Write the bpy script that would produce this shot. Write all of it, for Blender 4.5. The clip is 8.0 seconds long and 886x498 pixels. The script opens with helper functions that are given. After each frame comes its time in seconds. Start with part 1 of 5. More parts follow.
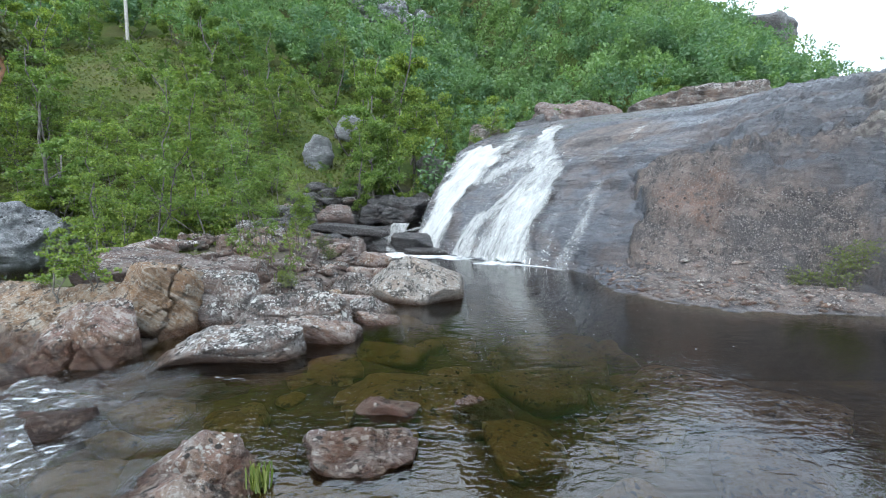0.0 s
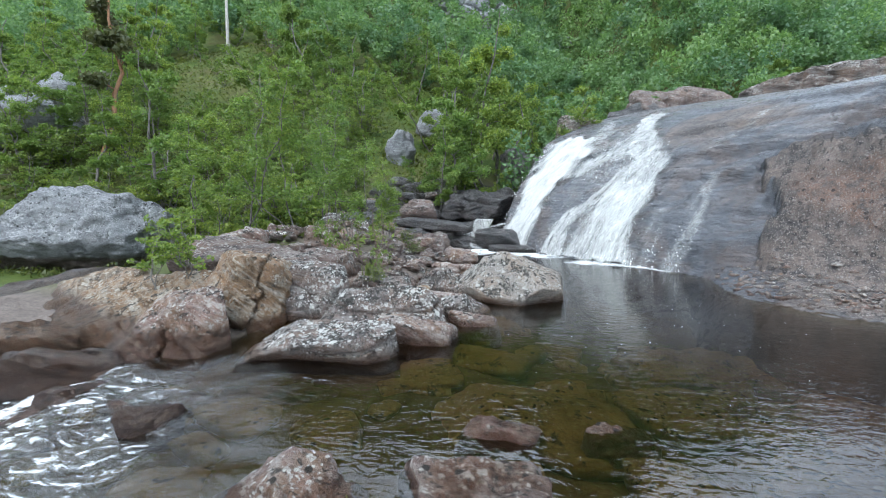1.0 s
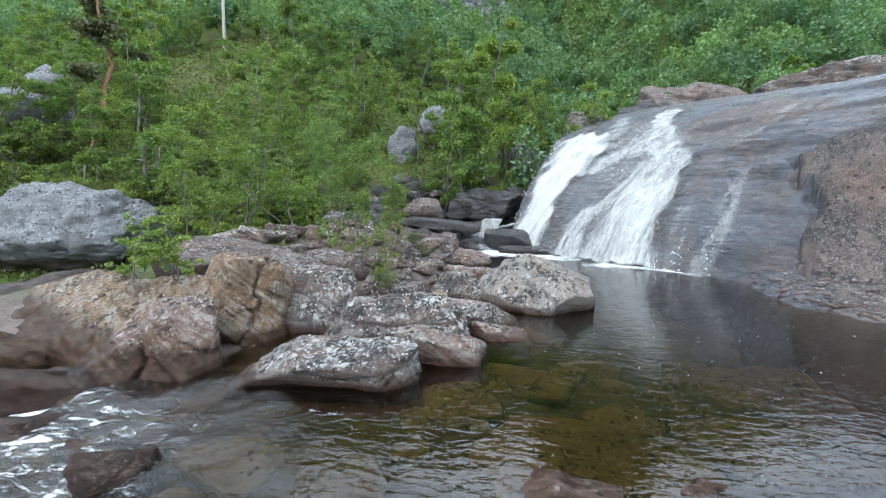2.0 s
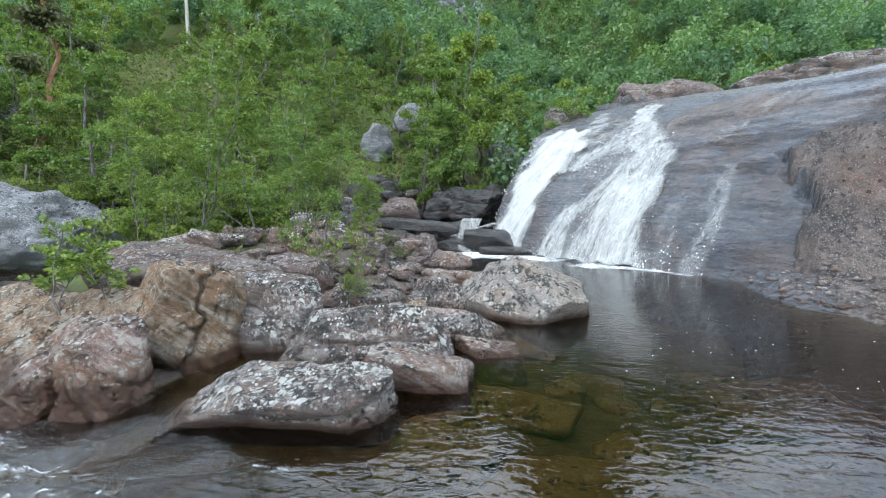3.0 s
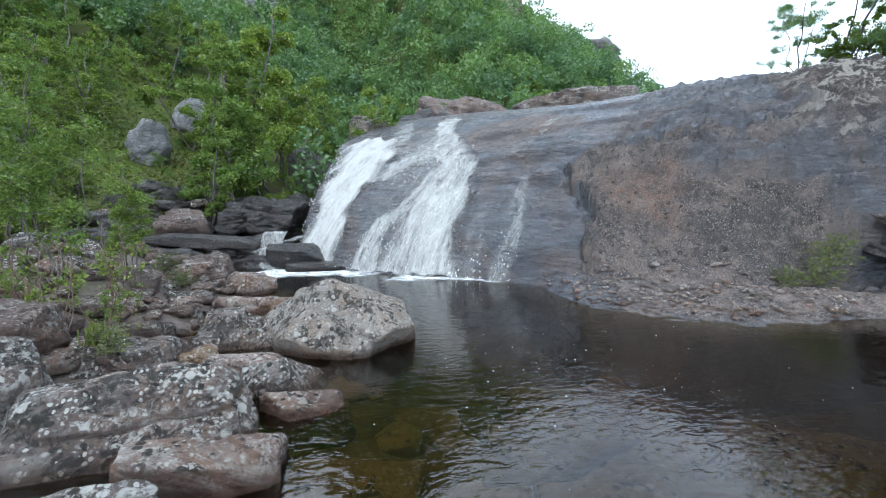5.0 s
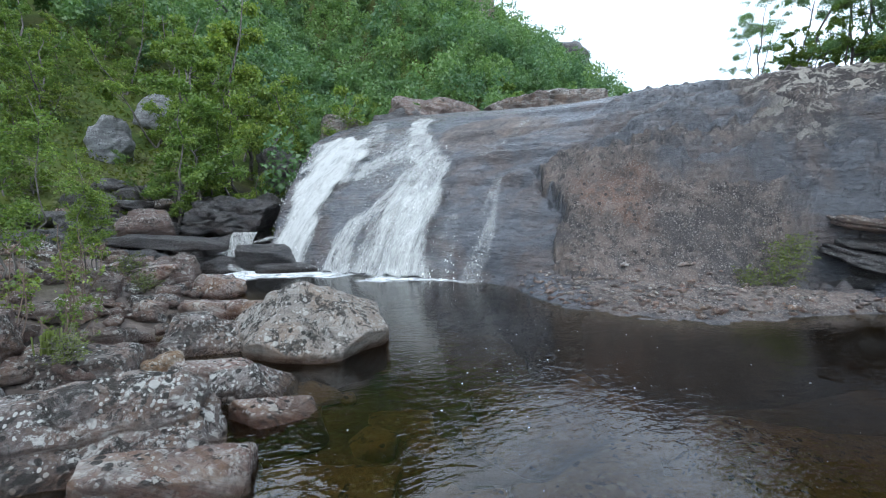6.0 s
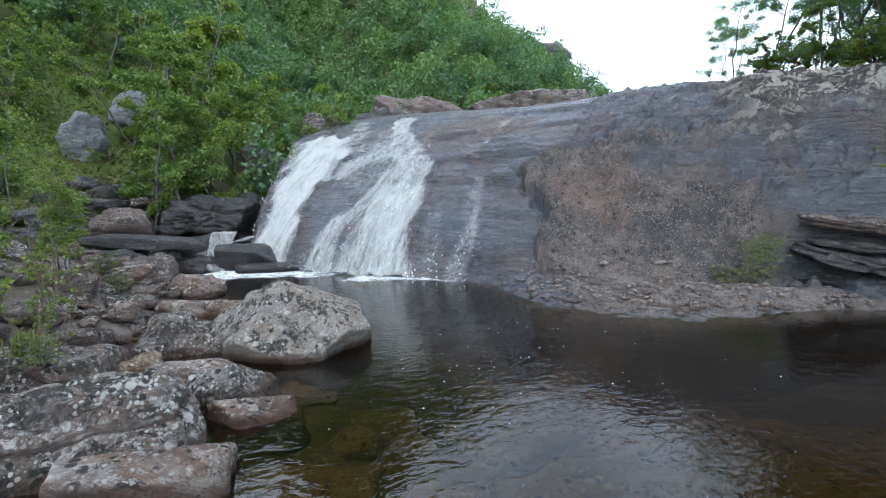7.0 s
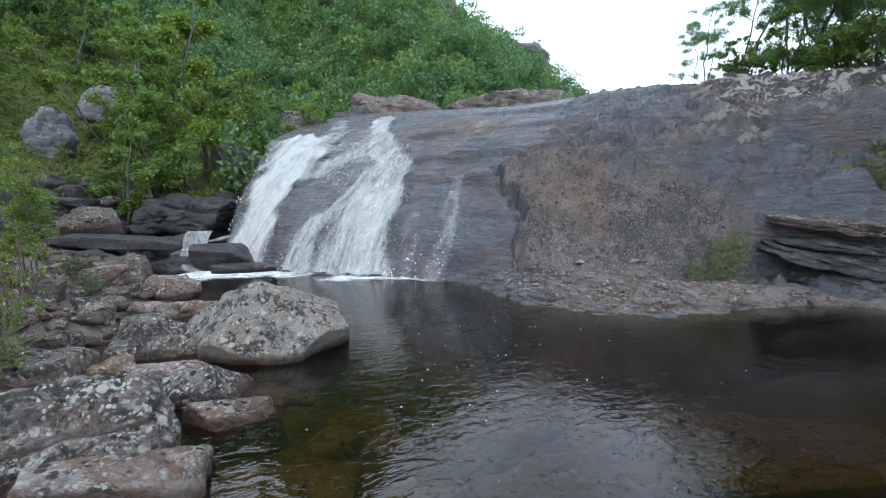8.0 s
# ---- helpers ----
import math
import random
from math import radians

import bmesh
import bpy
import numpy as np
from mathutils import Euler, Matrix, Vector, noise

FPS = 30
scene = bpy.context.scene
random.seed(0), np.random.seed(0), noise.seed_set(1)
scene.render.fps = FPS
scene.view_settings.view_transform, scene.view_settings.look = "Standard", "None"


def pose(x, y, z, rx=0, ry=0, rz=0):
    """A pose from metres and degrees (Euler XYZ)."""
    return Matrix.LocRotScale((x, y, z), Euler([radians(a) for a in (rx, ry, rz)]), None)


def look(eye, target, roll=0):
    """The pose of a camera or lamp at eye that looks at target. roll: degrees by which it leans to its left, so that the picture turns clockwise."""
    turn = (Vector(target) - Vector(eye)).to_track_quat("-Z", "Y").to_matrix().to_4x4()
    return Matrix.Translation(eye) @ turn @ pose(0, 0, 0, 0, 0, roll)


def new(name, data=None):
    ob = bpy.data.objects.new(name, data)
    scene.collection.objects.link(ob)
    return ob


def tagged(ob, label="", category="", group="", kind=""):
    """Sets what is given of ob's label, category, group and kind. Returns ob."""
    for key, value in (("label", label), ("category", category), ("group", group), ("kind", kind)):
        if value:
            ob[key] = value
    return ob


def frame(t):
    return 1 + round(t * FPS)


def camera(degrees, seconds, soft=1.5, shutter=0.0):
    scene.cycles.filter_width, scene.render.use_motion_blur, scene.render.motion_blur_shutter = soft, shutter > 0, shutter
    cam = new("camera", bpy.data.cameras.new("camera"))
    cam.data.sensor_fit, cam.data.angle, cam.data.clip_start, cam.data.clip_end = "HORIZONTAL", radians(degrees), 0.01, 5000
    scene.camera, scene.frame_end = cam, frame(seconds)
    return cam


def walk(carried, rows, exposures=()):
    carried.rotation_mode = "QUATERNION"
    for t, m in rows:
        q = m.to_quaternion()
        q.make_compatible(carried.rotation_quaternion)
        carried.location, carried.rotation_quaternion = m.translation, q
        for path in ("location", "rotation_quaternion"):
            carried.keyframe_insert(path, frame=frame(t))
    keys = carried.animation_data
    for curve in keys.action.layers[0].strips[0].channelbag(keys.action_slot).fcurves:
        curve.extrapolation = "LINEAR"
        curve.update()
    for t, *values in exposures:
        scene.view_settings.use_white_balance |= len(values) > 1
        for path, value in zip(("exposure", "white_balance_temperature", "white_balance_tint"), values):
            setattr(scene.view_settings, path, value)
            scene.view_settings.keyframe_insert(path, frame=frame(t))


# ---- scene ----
cam = camera(87.3, 8.0, soft=1.0)
PATH = [
    (0, (0.156, 0.117, 2.354), (0.106, 2.104, 2.135), 0.3),
    (0.5, (-0.073, 0.538, 2.22), (-0.339, 2.508, 1.999), 0.5),
    (1, (-0.389, 1.006, 2.144), (-0.752, 2.96, 1.919), 0.5),
    (1.2, (-0.51, 1.193, 2.104), (-0.871, 3.147, 1.878), 0.6),
    (2.5, (-1.104, 2.377, 2.036), (-1.438, 4.336, 1.816), 0.4),
    (3, (-1.138, 2.837, 1.987), (-1.392, 4.809, 1.769), 0.1),
    (3.5, (-1.241, 3.256, 1.992), (-1.256, 5.245, 1.781), 0.2),
    (4, (-1.249, 3.593, 2.004), (-1.002, 5.567, 1.799), -0.2),
    (4.5, (-1.206, 3.794, 2.031), (-0.781, 5.739, 1.837), -0.3),
    (5, (-1.2, 3.877, 2.08), (-0.649, 5.79, 1.893), -0.3),
    (6.5, (-1.192, 3.906, 2.106), (-0.505, 5.774, 1.916), -0.1),
    (7, (-1.187, 3.87, 2.1), (-0.46, 5.724, 1.909), -0.1),
    (7.5, (-1.193, 3.842, 2.093), (-0.419, 5.676, 1.899), 0.0),
    (8, (-1.182, 3.815, 2.117), (-0.375, 5.635, 1.921), -0.0),
]
walk(cam, [(t, look(eye, target, roll)) for t, eye, target, roll in PATH], exposures=[(0.0, 0.6, 6150, 9), (3.5, 0.6, 6150, 9), (4.5, 0.42, 6080, 9), (6.5, 0.16, 6000, 9), (8.0, 0.06, 6000, 9)])

# ---- world, sun, exposure ----
world = bpy.data.worlds.new("overcast_sky")
scene.world = world
world.use_nodes = True
wn, wl = world.node_tree.nodes, world.node_tree.links
wn.clear()
sky = wn.new("ShaderNodeTexSky")
sky.sky_type, sky.sun_disc = "NISHITA", False
sky.sun_elevation, sky.sun_rotation = radians(48), radians(200)
sky.air_density, sky.dust_density = 1.0, 3.0
veil = wn.new("ShaderNodeMixRGB")
veil.inputs["Fac"].default_value = 0.62
veil.inputs["Color2"].default_value = (16.6, 18.6, 20.6, 1)
cloud = wn.new("ShaderNodeTexNoise")
cloud.inputs["Scale"].default_value, cloud.inputs["Detail"].default_value = 2.6, 6
ramp = wn.new("ShaderNodeMapRange")
ramp.inputs["From Min"].default_value, ramp.inputs["From Max"].default_value = 0.35, 0.68
ramp.inputs["To Min"].default_value, ramp.inputs["To Max"].default_value = 0.35, 0.95
back = wn.new("ShaderNodeBackground")
back.inputs["Strength"].default_value = 0.15
out = wn.new("ShaderNodeOutputWorld")
wl.new(sky.outputs[0], veil.inputs["Color1"])
wl.new(cloud.outputs["Fac"], ramp.inputs["Value"])
wl.new(ramp.outputs[0], veil.inputs["Fac"])
wl.new(veil.outputs[0], back.inputs["Color"])
wl.new(back.outputs[0], out.inputs["Surface"])
sun = new("sun", bpy.data.lights.new("sun", "SUN"))
sun.data.energy, sun.data.angle, sun.data.color = 0.7, radians(14), (1.0, 0.96, 0.9)
sun.matrix_world = look((0, 0, 30), (8, 20, 0))

# ---- numeric noise ----
rng = np.random.default_rng(7)
PERM = np.tile(rng.permutation(512), 3)
VALS = rng.random(512) * 2 - 1


def vnoise(p):
    """Smooth value noise, -1 to 1, at points p (n, 3)."""
    i = np.floor(p).astype(int)
    f = p - i
    f = f * f * f * (f * (f * 6 - 15) + 10)
    i &= 511
    r = 0
    for a in (0, 1):
        for b in (0, 1):
            for c in (0, 1):
                h = PERM[PERM[PERM[(i[:, 0] + a) & 511] + ((i[:, 1] + b) & 511)] + ((i[:, 2] + c) & 511)]
                w = (f[:, 0] if a else 1 - f[:, 0]) * (f[:, 1] if b else 1 - f[:, 1]) * (f[:, 2] if c else 1 - f[:, 2])
                r = r + w * VALS[h]
    return r


def fbm(p, octaves=4, gain=0.5):
    r, amp, k = 0, 1.0, 1.0
    for o in range(octaves):
        r = r + amp * vnoise(p * k + 17.3 * o)
        amp *= gain
        k *= 2.03
    return r


def xyz(x, y, z=0.0):
    return np.stack([x, y, np.zeros_like(x) + z], -1)


def sstep(a, b, v):
    t = np.clip((v - a) / (b - a), 0, 1)
    return t * t * (3 - 2 * t)


# ---- the lie of the land ----
R2 = math.sqrt(2)


def foot(s):
    """How far from the origin, along the diagonal, the rock face meets the pool."""
    return np.interp(s, [-20, -17, -14, -9, -5.5, -3.5, -1.5, 1.5, 9], [13.3, 13.1, 13.4, 13.75, 13.2, 13.15, 13.5, 13.8, 14.2])


def face(x, y, fine=True):
    """Height of the great rock face that rises from the pool."""
    s, u = (x - y) / R2, (x + y) / R2
    w1 = 0.35 * fbm(xyz(s * 0.35, u * 0.35, 3.0), 3)
    d = u - foot(s) + w1 * 0.6
    up = np.clip(d, 0, None)
    z = 8.25 * (1 - np.exp(-up / 7.2)) + 0.35 * (1 - np.exp(-up / 0.35))
    # a proud sheet of brown granite beside the wet, dark flank
    edge = np.interp(d, [-1.5, -0.76, -0.07, 0.4, 0.76, 0.95, 1.3, 2.0, 2.7, 3.3, 4.6], [-4.9, -5.15, -5.62, -5.9, -6.25, -5.85, -6.1, -6.62, -7.1, -7.2, -6.0])
    edge = edge + 0.16 * vnoise(xyz(d * 3.7, s * 0, 4.5)) + 0.10 * vnoise(xyz(d * 9.0, s * 0, 2.5))
    z = z + 0.42 * sstep(-0.08, 0.12, s - edge) * sstep(4.6, 2.2, d)
    # upper sheet, lichen-covered
    lip2 = 3.5 + 0.4 * vnoise(xyz(s * 0.5, s * 0, 9.0)) - 0.12 * s
    z = z + (0.3 + 0.75 * sstep(-2.2, -0.4, s)) * (sstep(-0.06, 0.06, d - lip2) - 0.25 * np.exp(-((d - lip2 + 0.12) / 0.09) ** 2)) * sstep(-5.0, -3.4, s) * sstep(10, 5.5, d)
    z = z + 0.28 * sstep(-7.5, -2.0, s) * sstep(5.0, 9.0, d)
    # hollow under the ledge
    hollow = sstep(-2.6, -1.2, s) * sstep(1.9, 1.2, d)
    z = z * (1 - 0.75 * hollow)
    if fine:
        rough = 0.12 + 0.88 * sstep(-0.2, 0.4, s - edge)
        z = z - 0.12 * np.exp(-((s - edge + 0.12) / 0.11) ** 2) * sstep(0.1, 0.5, d) * sstep(4.4, 3.2, d)
        warp = vnoise(xyz(s * 0.3, u * 0.3, 6.0)) + 0.35 * vnoise(xyz(s * 1.3, u * 1.3, 2.5))
        brown = sstep(-0.3, 0.2, s - edge)
        for rate, share, tip in ((1.15, 0.7, 0.16), (2.4, 0.75, -0.1), (4.9, 0.6, 0.3)):
            strat = z * rate + tip * s + 1.3 * warp
            st = np.floor(strat) + sstep(0.42, 0.58, strat - np.floor(strat))
            z = z + (st - strat) / rate * share * np.where(s < -9.4, 0.10, 0.22 + 0.63 * brown) * (0.25 + 0.75 * sstep(7.0, 4.6, d)) * sstep(0.0, 0.6, d) * sstep(-0.35, 0.25, vnoise(xyz(s * 0.32, u * 0.5, 2.0 * rate)))
        # broad smooth slabs of the wet flank, each lipping over the next
        wav = 0.10 * vnoise(xyz(s * 1.1, s * 0, 5.0)) + 0.05 * vnoise(xyz(s * 3.3, s * 0, 8.0))
        for lip, run, tall, lo, hi in ((np.interp(s, [-10.6, -8.8, -7.0, -6.0], [3.72, 3.9, 4.03, 4.36]), 1.4, 0.50, -11.6, -5.6), (2.72 + 0.0 * s, 0.9, 0.42, -10.8, -7.1),
                                       (0.45 + 0.05 * s + 0.35, 0.6, 0.42, -9.0, -5.8), (1.55 - 0.12 * (s + 8), 0.7, 0.26, -8.4, -6.2), (6.0 + 0.1 * (s + 8), 1.5, 0.3, -12.0, -3.5), (2.55 - 0.06 * (s + 2), 1.7, 0.6, -4.5, -0.9), (7.9 - 0.05 * s, 1.6, 0.3, -13.0, -1.0)):
            a = d - lip - wav
            held = sstep(lo, lo + 0.8, s) * sstep(hi, hi - 0.5, s) * (0.55 + 0.45 * vnoise(xyz(s * 0.9, s * 0, lip[0] * 3)))
            z = z + (tall * (sstep(-0.05, 0.04, a) - sstep(-run, run, a)) - 0.35 * tall * np.exp(-((a + 0.07) / 0.05) ** 2)) * held
        blocks = np.floor(4 * vnoise(xyz(s * 0.8, u * 0.9 + 0.4 * warp, 7.5))) / 4
        facet = np.floor(5 * vnoise(xyz(s * 1.9 + 0.5 * warp, u * 2.3, 13.5))) / 5
        calm = 0.3 + 0.7 * sstep(7.0, 4.6, d)
        z = z + ((0.03 + 0.19 * rough * sstep(-9.0, -7.0, s)) * fbm(xyz(s * 0.9, u * 1.5, 0.5), 3) * calm + (0.30 * blocks * calm + 0.20 * facet * brown * calm + 0.15 * fbm(xyz(s * 4.2, u * 5.0, 4.5), 4)) * rough) * sstep(-0.1, 0.6, d)
        seam = np.abs(vnoise(xyz(s * 0.7 + 0.4 * warp, u * 1.5, 11.0)))
        z = z - 0.16 * sstep(0.05, 0.0, seam) * sstep(0.2, 0.7, d) * (0.35 + 0.65 * brown)
        # the crack under the rusty plate, and shorter ones beside it
        for c0, lo, hi, deep_ in ((1.16, -5.3, -3.9, 0.24), (0.62, -4.9, -2.4, 0.14), (1.55, -3.6, -2.2, 0.16), (2.05, -3.9, -1.6, 0.2)):
            a = np.abs(d - c0 - 0.16 * vnoise(xyz(s * 1.6, s * 0, c0 * 7)) - 0.06 * vnoise(xyz(s * 6, s * 0, c0 * 3)))
            z = z - deep_ * sstep(0.09, 0.0, a) * sstep(lo, lo + 0.2, s) * sstep(hi, hi - 0.3, s)
    # apron of broken stone at the water's edge
    reach = 2.1 * sstep(-7.6, -5.2, s) * sstep(1.0, -3.2, s)
    z = np.where(d < 0, 0.42 * sstep(-reach - 0.05, 0.2, d) * (reach > 0.02) - 0.9 * sstep(-reach + 0.1, -reach - 1.2, d) - 1.2 * sstep(-reach - 0.9, -reach - 2.6, d)
                 + (0.05 * fbm(xyz(s * 3, u * 3, 8.0), 3) if fine else 0) * sstep(-reach - 0.5, -reach, d), z)
    # the near end sinks into the gully beside the fall
    z = z - 9 * sstep(-15.6, -17.2, s + 0.495 * np.clip(d, 0, 6)) - 3.0 * sstep(22, 40, d)
    return z, d, s, s - edge


def water_level(x, y):
    """The pool, and the rapid by which it leaves."""
    run = -3.0 - x + 0.35 * (5.0 - y)
    return -0.16 * np.clip(run, 0, 1.5) ** 1.2 - 0.27 * np.clip(run - 2.2, 0, 5) - 0.08 * np.clip(run - 9, 0, 60)


def bank(y):
    return np.interp(y, [4, 6.3, 6.7, 7.0, 8.5, 10, 12, 14, 16, 20, 22, 24, 27], [-60, -20, -7.0, -5.0, -3.6, -2.9, -2.7, -2.4, -2.6, -3.4, -3.6, -3.0, 1.0])


def hill_foot(x):
    return np.interp(x, [-200, -30, -12, -8, -5, -3, 0, 3, 9, 18, 34, 60, 400], [20, 13, 18.0, 22.5, 23, 24.5, 26.5, 28.0, 31, 35, 43, 63, 800])


def land(x, y, fine=True):
    """Height of the ground: bed, banks and the wooded hillside."""
    wl_ = water_level(x, y)
    e = bank(y) - x
    bed = wl_ - 0.22 - 0.24 * np.clip(-e, 0, 3.4) * sstep(1.0, 8.0, x + 0.5 * y)
    bankz = wl_ * sstep(6, 2, e) - 0.2 + 0.36 * np.clip(e, 0, 4.0) + 0.05 * np.clip(e - 4, 0, 30)
    bankz = bankz - 0.30 * np.clip(-6.4 - x, 0, 7) * sstep(24, 13, y)
    bankz = bankz - 0.5 * sstep(-11, -9.5, x) * sstep(-5.2, -6.0, x) * sstep(10.2, 9.4, y)
    z = np.where(e > 0, bankz, bed)
    w = 0.8 * (y - hill_foot(x))
    wp = np.clip(w, 0, 260)
    base = 0.6 * sstep(-3, 4, w) + 6.5 * sstep(6, 22, x) * sstep(-4, 6, w)
    z = z + base + (0.32 + 0.72 * sstep(2, 16, x) - 0.30 * sstep(16, 38, x)) * np.clip(wp, 0, 60) + 0.3 * np.clip(wp - 60, 0, 200) + 0.0065 * np.clip(wp, 0, 60) ** 2 + 0.45 * np.clip(wp - 60, 0, 200)
    crest = np.interp(x, [8, 13, 18, 22, 27, 31, 38, 47, 60], [200, 85, 67, 60, 54, 52, 47, 43, 39])
    z = np.where(z > crest, crest + 0.04 * (z - crest), z)
    # ridge height capped by bearing and elevation to fit the camera's skyline
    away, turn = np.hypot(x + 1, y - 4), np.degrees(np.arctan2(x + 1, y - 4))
    view_cap = away * np.interp(turn, [14, 16, 20, 24, 28.4, 32.3, 36, 39, 42], [0.62, 0.53, 0.477, 0.416, 0.382, 0.336, 0.29, 0.255, 0.22]) - 6.0
    z = np.where((turn > 14) & (turn < 60) & (y > 25) & (z > view_cap), view_cap + 0.04 * (z - view_cap), z)
    z = z - 1.7 * sstep(3.4, 0.8, np.hypot((x + 0.6) * 0.8, y - 26.2))
    # near bank behind the walk, and the far side of the pool
    z = np.where(y < 0, z + 0.55 * sstep(-0.5, -3, y) + 0.12 * np.clip(-3 - y, 0, 40), z)
    z = z + sstep(11, 16, x) * sstep(12, 6, y) * (1.6 + 0.2 * np.clip(x - 14, 0, 30))
    if fine:
        stony = sstep(0, 0.4, e) * sstep(5.5, 4.0, e) * sstep(25, 22, y) * sstep(4, 6, y)
        z = z + stony * (0.22 * np.floor(3 * vnoise(xyz(x * 0.9, y * 1.1, 3.1))) / 3 + 0.10 * fbm(xyz(x * 2.2, y * 2.6, 6.4), 4))
        z = z + 0.07 * fbm(xyz(x * 0.9, y * 0.9, 2.2), 4) + sstep(0, 20, wp) * 0.9 * fbm(xyz(x * 0.13, y * 0.13, 5.5), 3)
    return z

# ---- materials ----
def mat(name):
    m = bpy.data.materials.new(name)
    m.use_nodes = True
    nt = m.node_tree
    b = nt.nodes["Principled BSDF"]
    return m, nt.nodes, nt.links, b


def coords(n, l, scale=(1, 1, 1), kind="Object", turn=(0, 0, 0)):
    tc, mp = n.new("ShaderNodeTexCoord"), n.new("ShaderNodeMapping")
    mp.inputs["Scale"].default_value = scale
    mp.inputs["Rotation"].default_value = turn
    l.new(tc.outputs[kind], mp.inputs["Vector"])
    return mp.outputs[0]


def world_coords(n, l, scale=(1, 1, 1)):
    g, mp = n.new("ShaderNodeNewGeometry"), n.new("ShaderNodeMapping")
    mp.inputs["Scale"].default_value = scale
    l.new(g.outputs["Position"], mp.inputs["Vector"])
    return mp.outputs[0]


def tex(n, l, vec, scale, detail=5, rough=0.6, distort=0.0):
    t = n.new("ShaderNodeTexNoise")
    t.inputs["Scale"].default_value, t.inputs["Detail"].default_value = scale, detail
    t.inputs["Roughness"].default_value, t.inputs["Distortion"].default_value = rough, distort
    l.new(vec, t.inputs["Vector"])
    return t.outputs["Fac"]


def n_colour(n, l, vec, scale):
    t = n.new("ShaderNodeTexNoise")
    t.inputs["Scale"].default_value, t.inputs["Detail"].default_value = scale, 3
    l.new(vec, t.inputs["Vector"])
    return t.outputs["Color"]


def remap(n, l, v, a, b, c=0.0, d=1.0):
    m = n.new("ShaderNodeMapRange")
    for k, x in zip(("From Min", "From Max", "To Min", "To Max"), (a, b, c, d)):
        m.inputs[k].default_value = x
    l.new(v, m.inputs["Value"])
    return m.outputs[0]


def blend(n, l, fac, a, b, kind="MIX"):
    m = n.new("ShaderNodeMixRGB")
    m.blend_type = kind
    for key, v in (("Fac", fac), ("Color1", a), ("Color2", b)):
        if isinstance(v, (tuple, float, int)):
            m.inputs[key].default_value = v if isinstance(v, (float, int)) else (*v, 1)[:4]
        else:
            l.new(v, m.inputs[key])
    return m.outputs[0]


def maths(n, l, op, a, b=0.5):
    m = n.new("ShaderNodeMath")
    m.operation, m.use_clamp = op, op != "SUBTRACT"
    for i, v in enumerate((a, b)):
        if isinstance(v, (float, int)):
            m.inputs[i].default_value = v
        else:
            l.new(v, m.inputs[i])
    return m.outputs[0]


def bump(n, l, b, height, strength=0.5, dist=0.02, prev=None):
    bp = n.new("ShaderNodeBump")
    bp.inputs["Strength"].default_value, bp.inputs["Distance"].default_value = strength, dist
    l.new(height, bp.inputs["Height"])
    if prev is not None:
        l.new(prev, bp.inputs["Normal"])
    if b is not None:
        l.new(bp.outputs[0], b.inputs["Normal"])
    return bp.outputs[0]


def attr(n, name):
    a = n.new("ShaderNodeAttribute")
    a.attribute_name = name
    return a.outputs["Fac"]


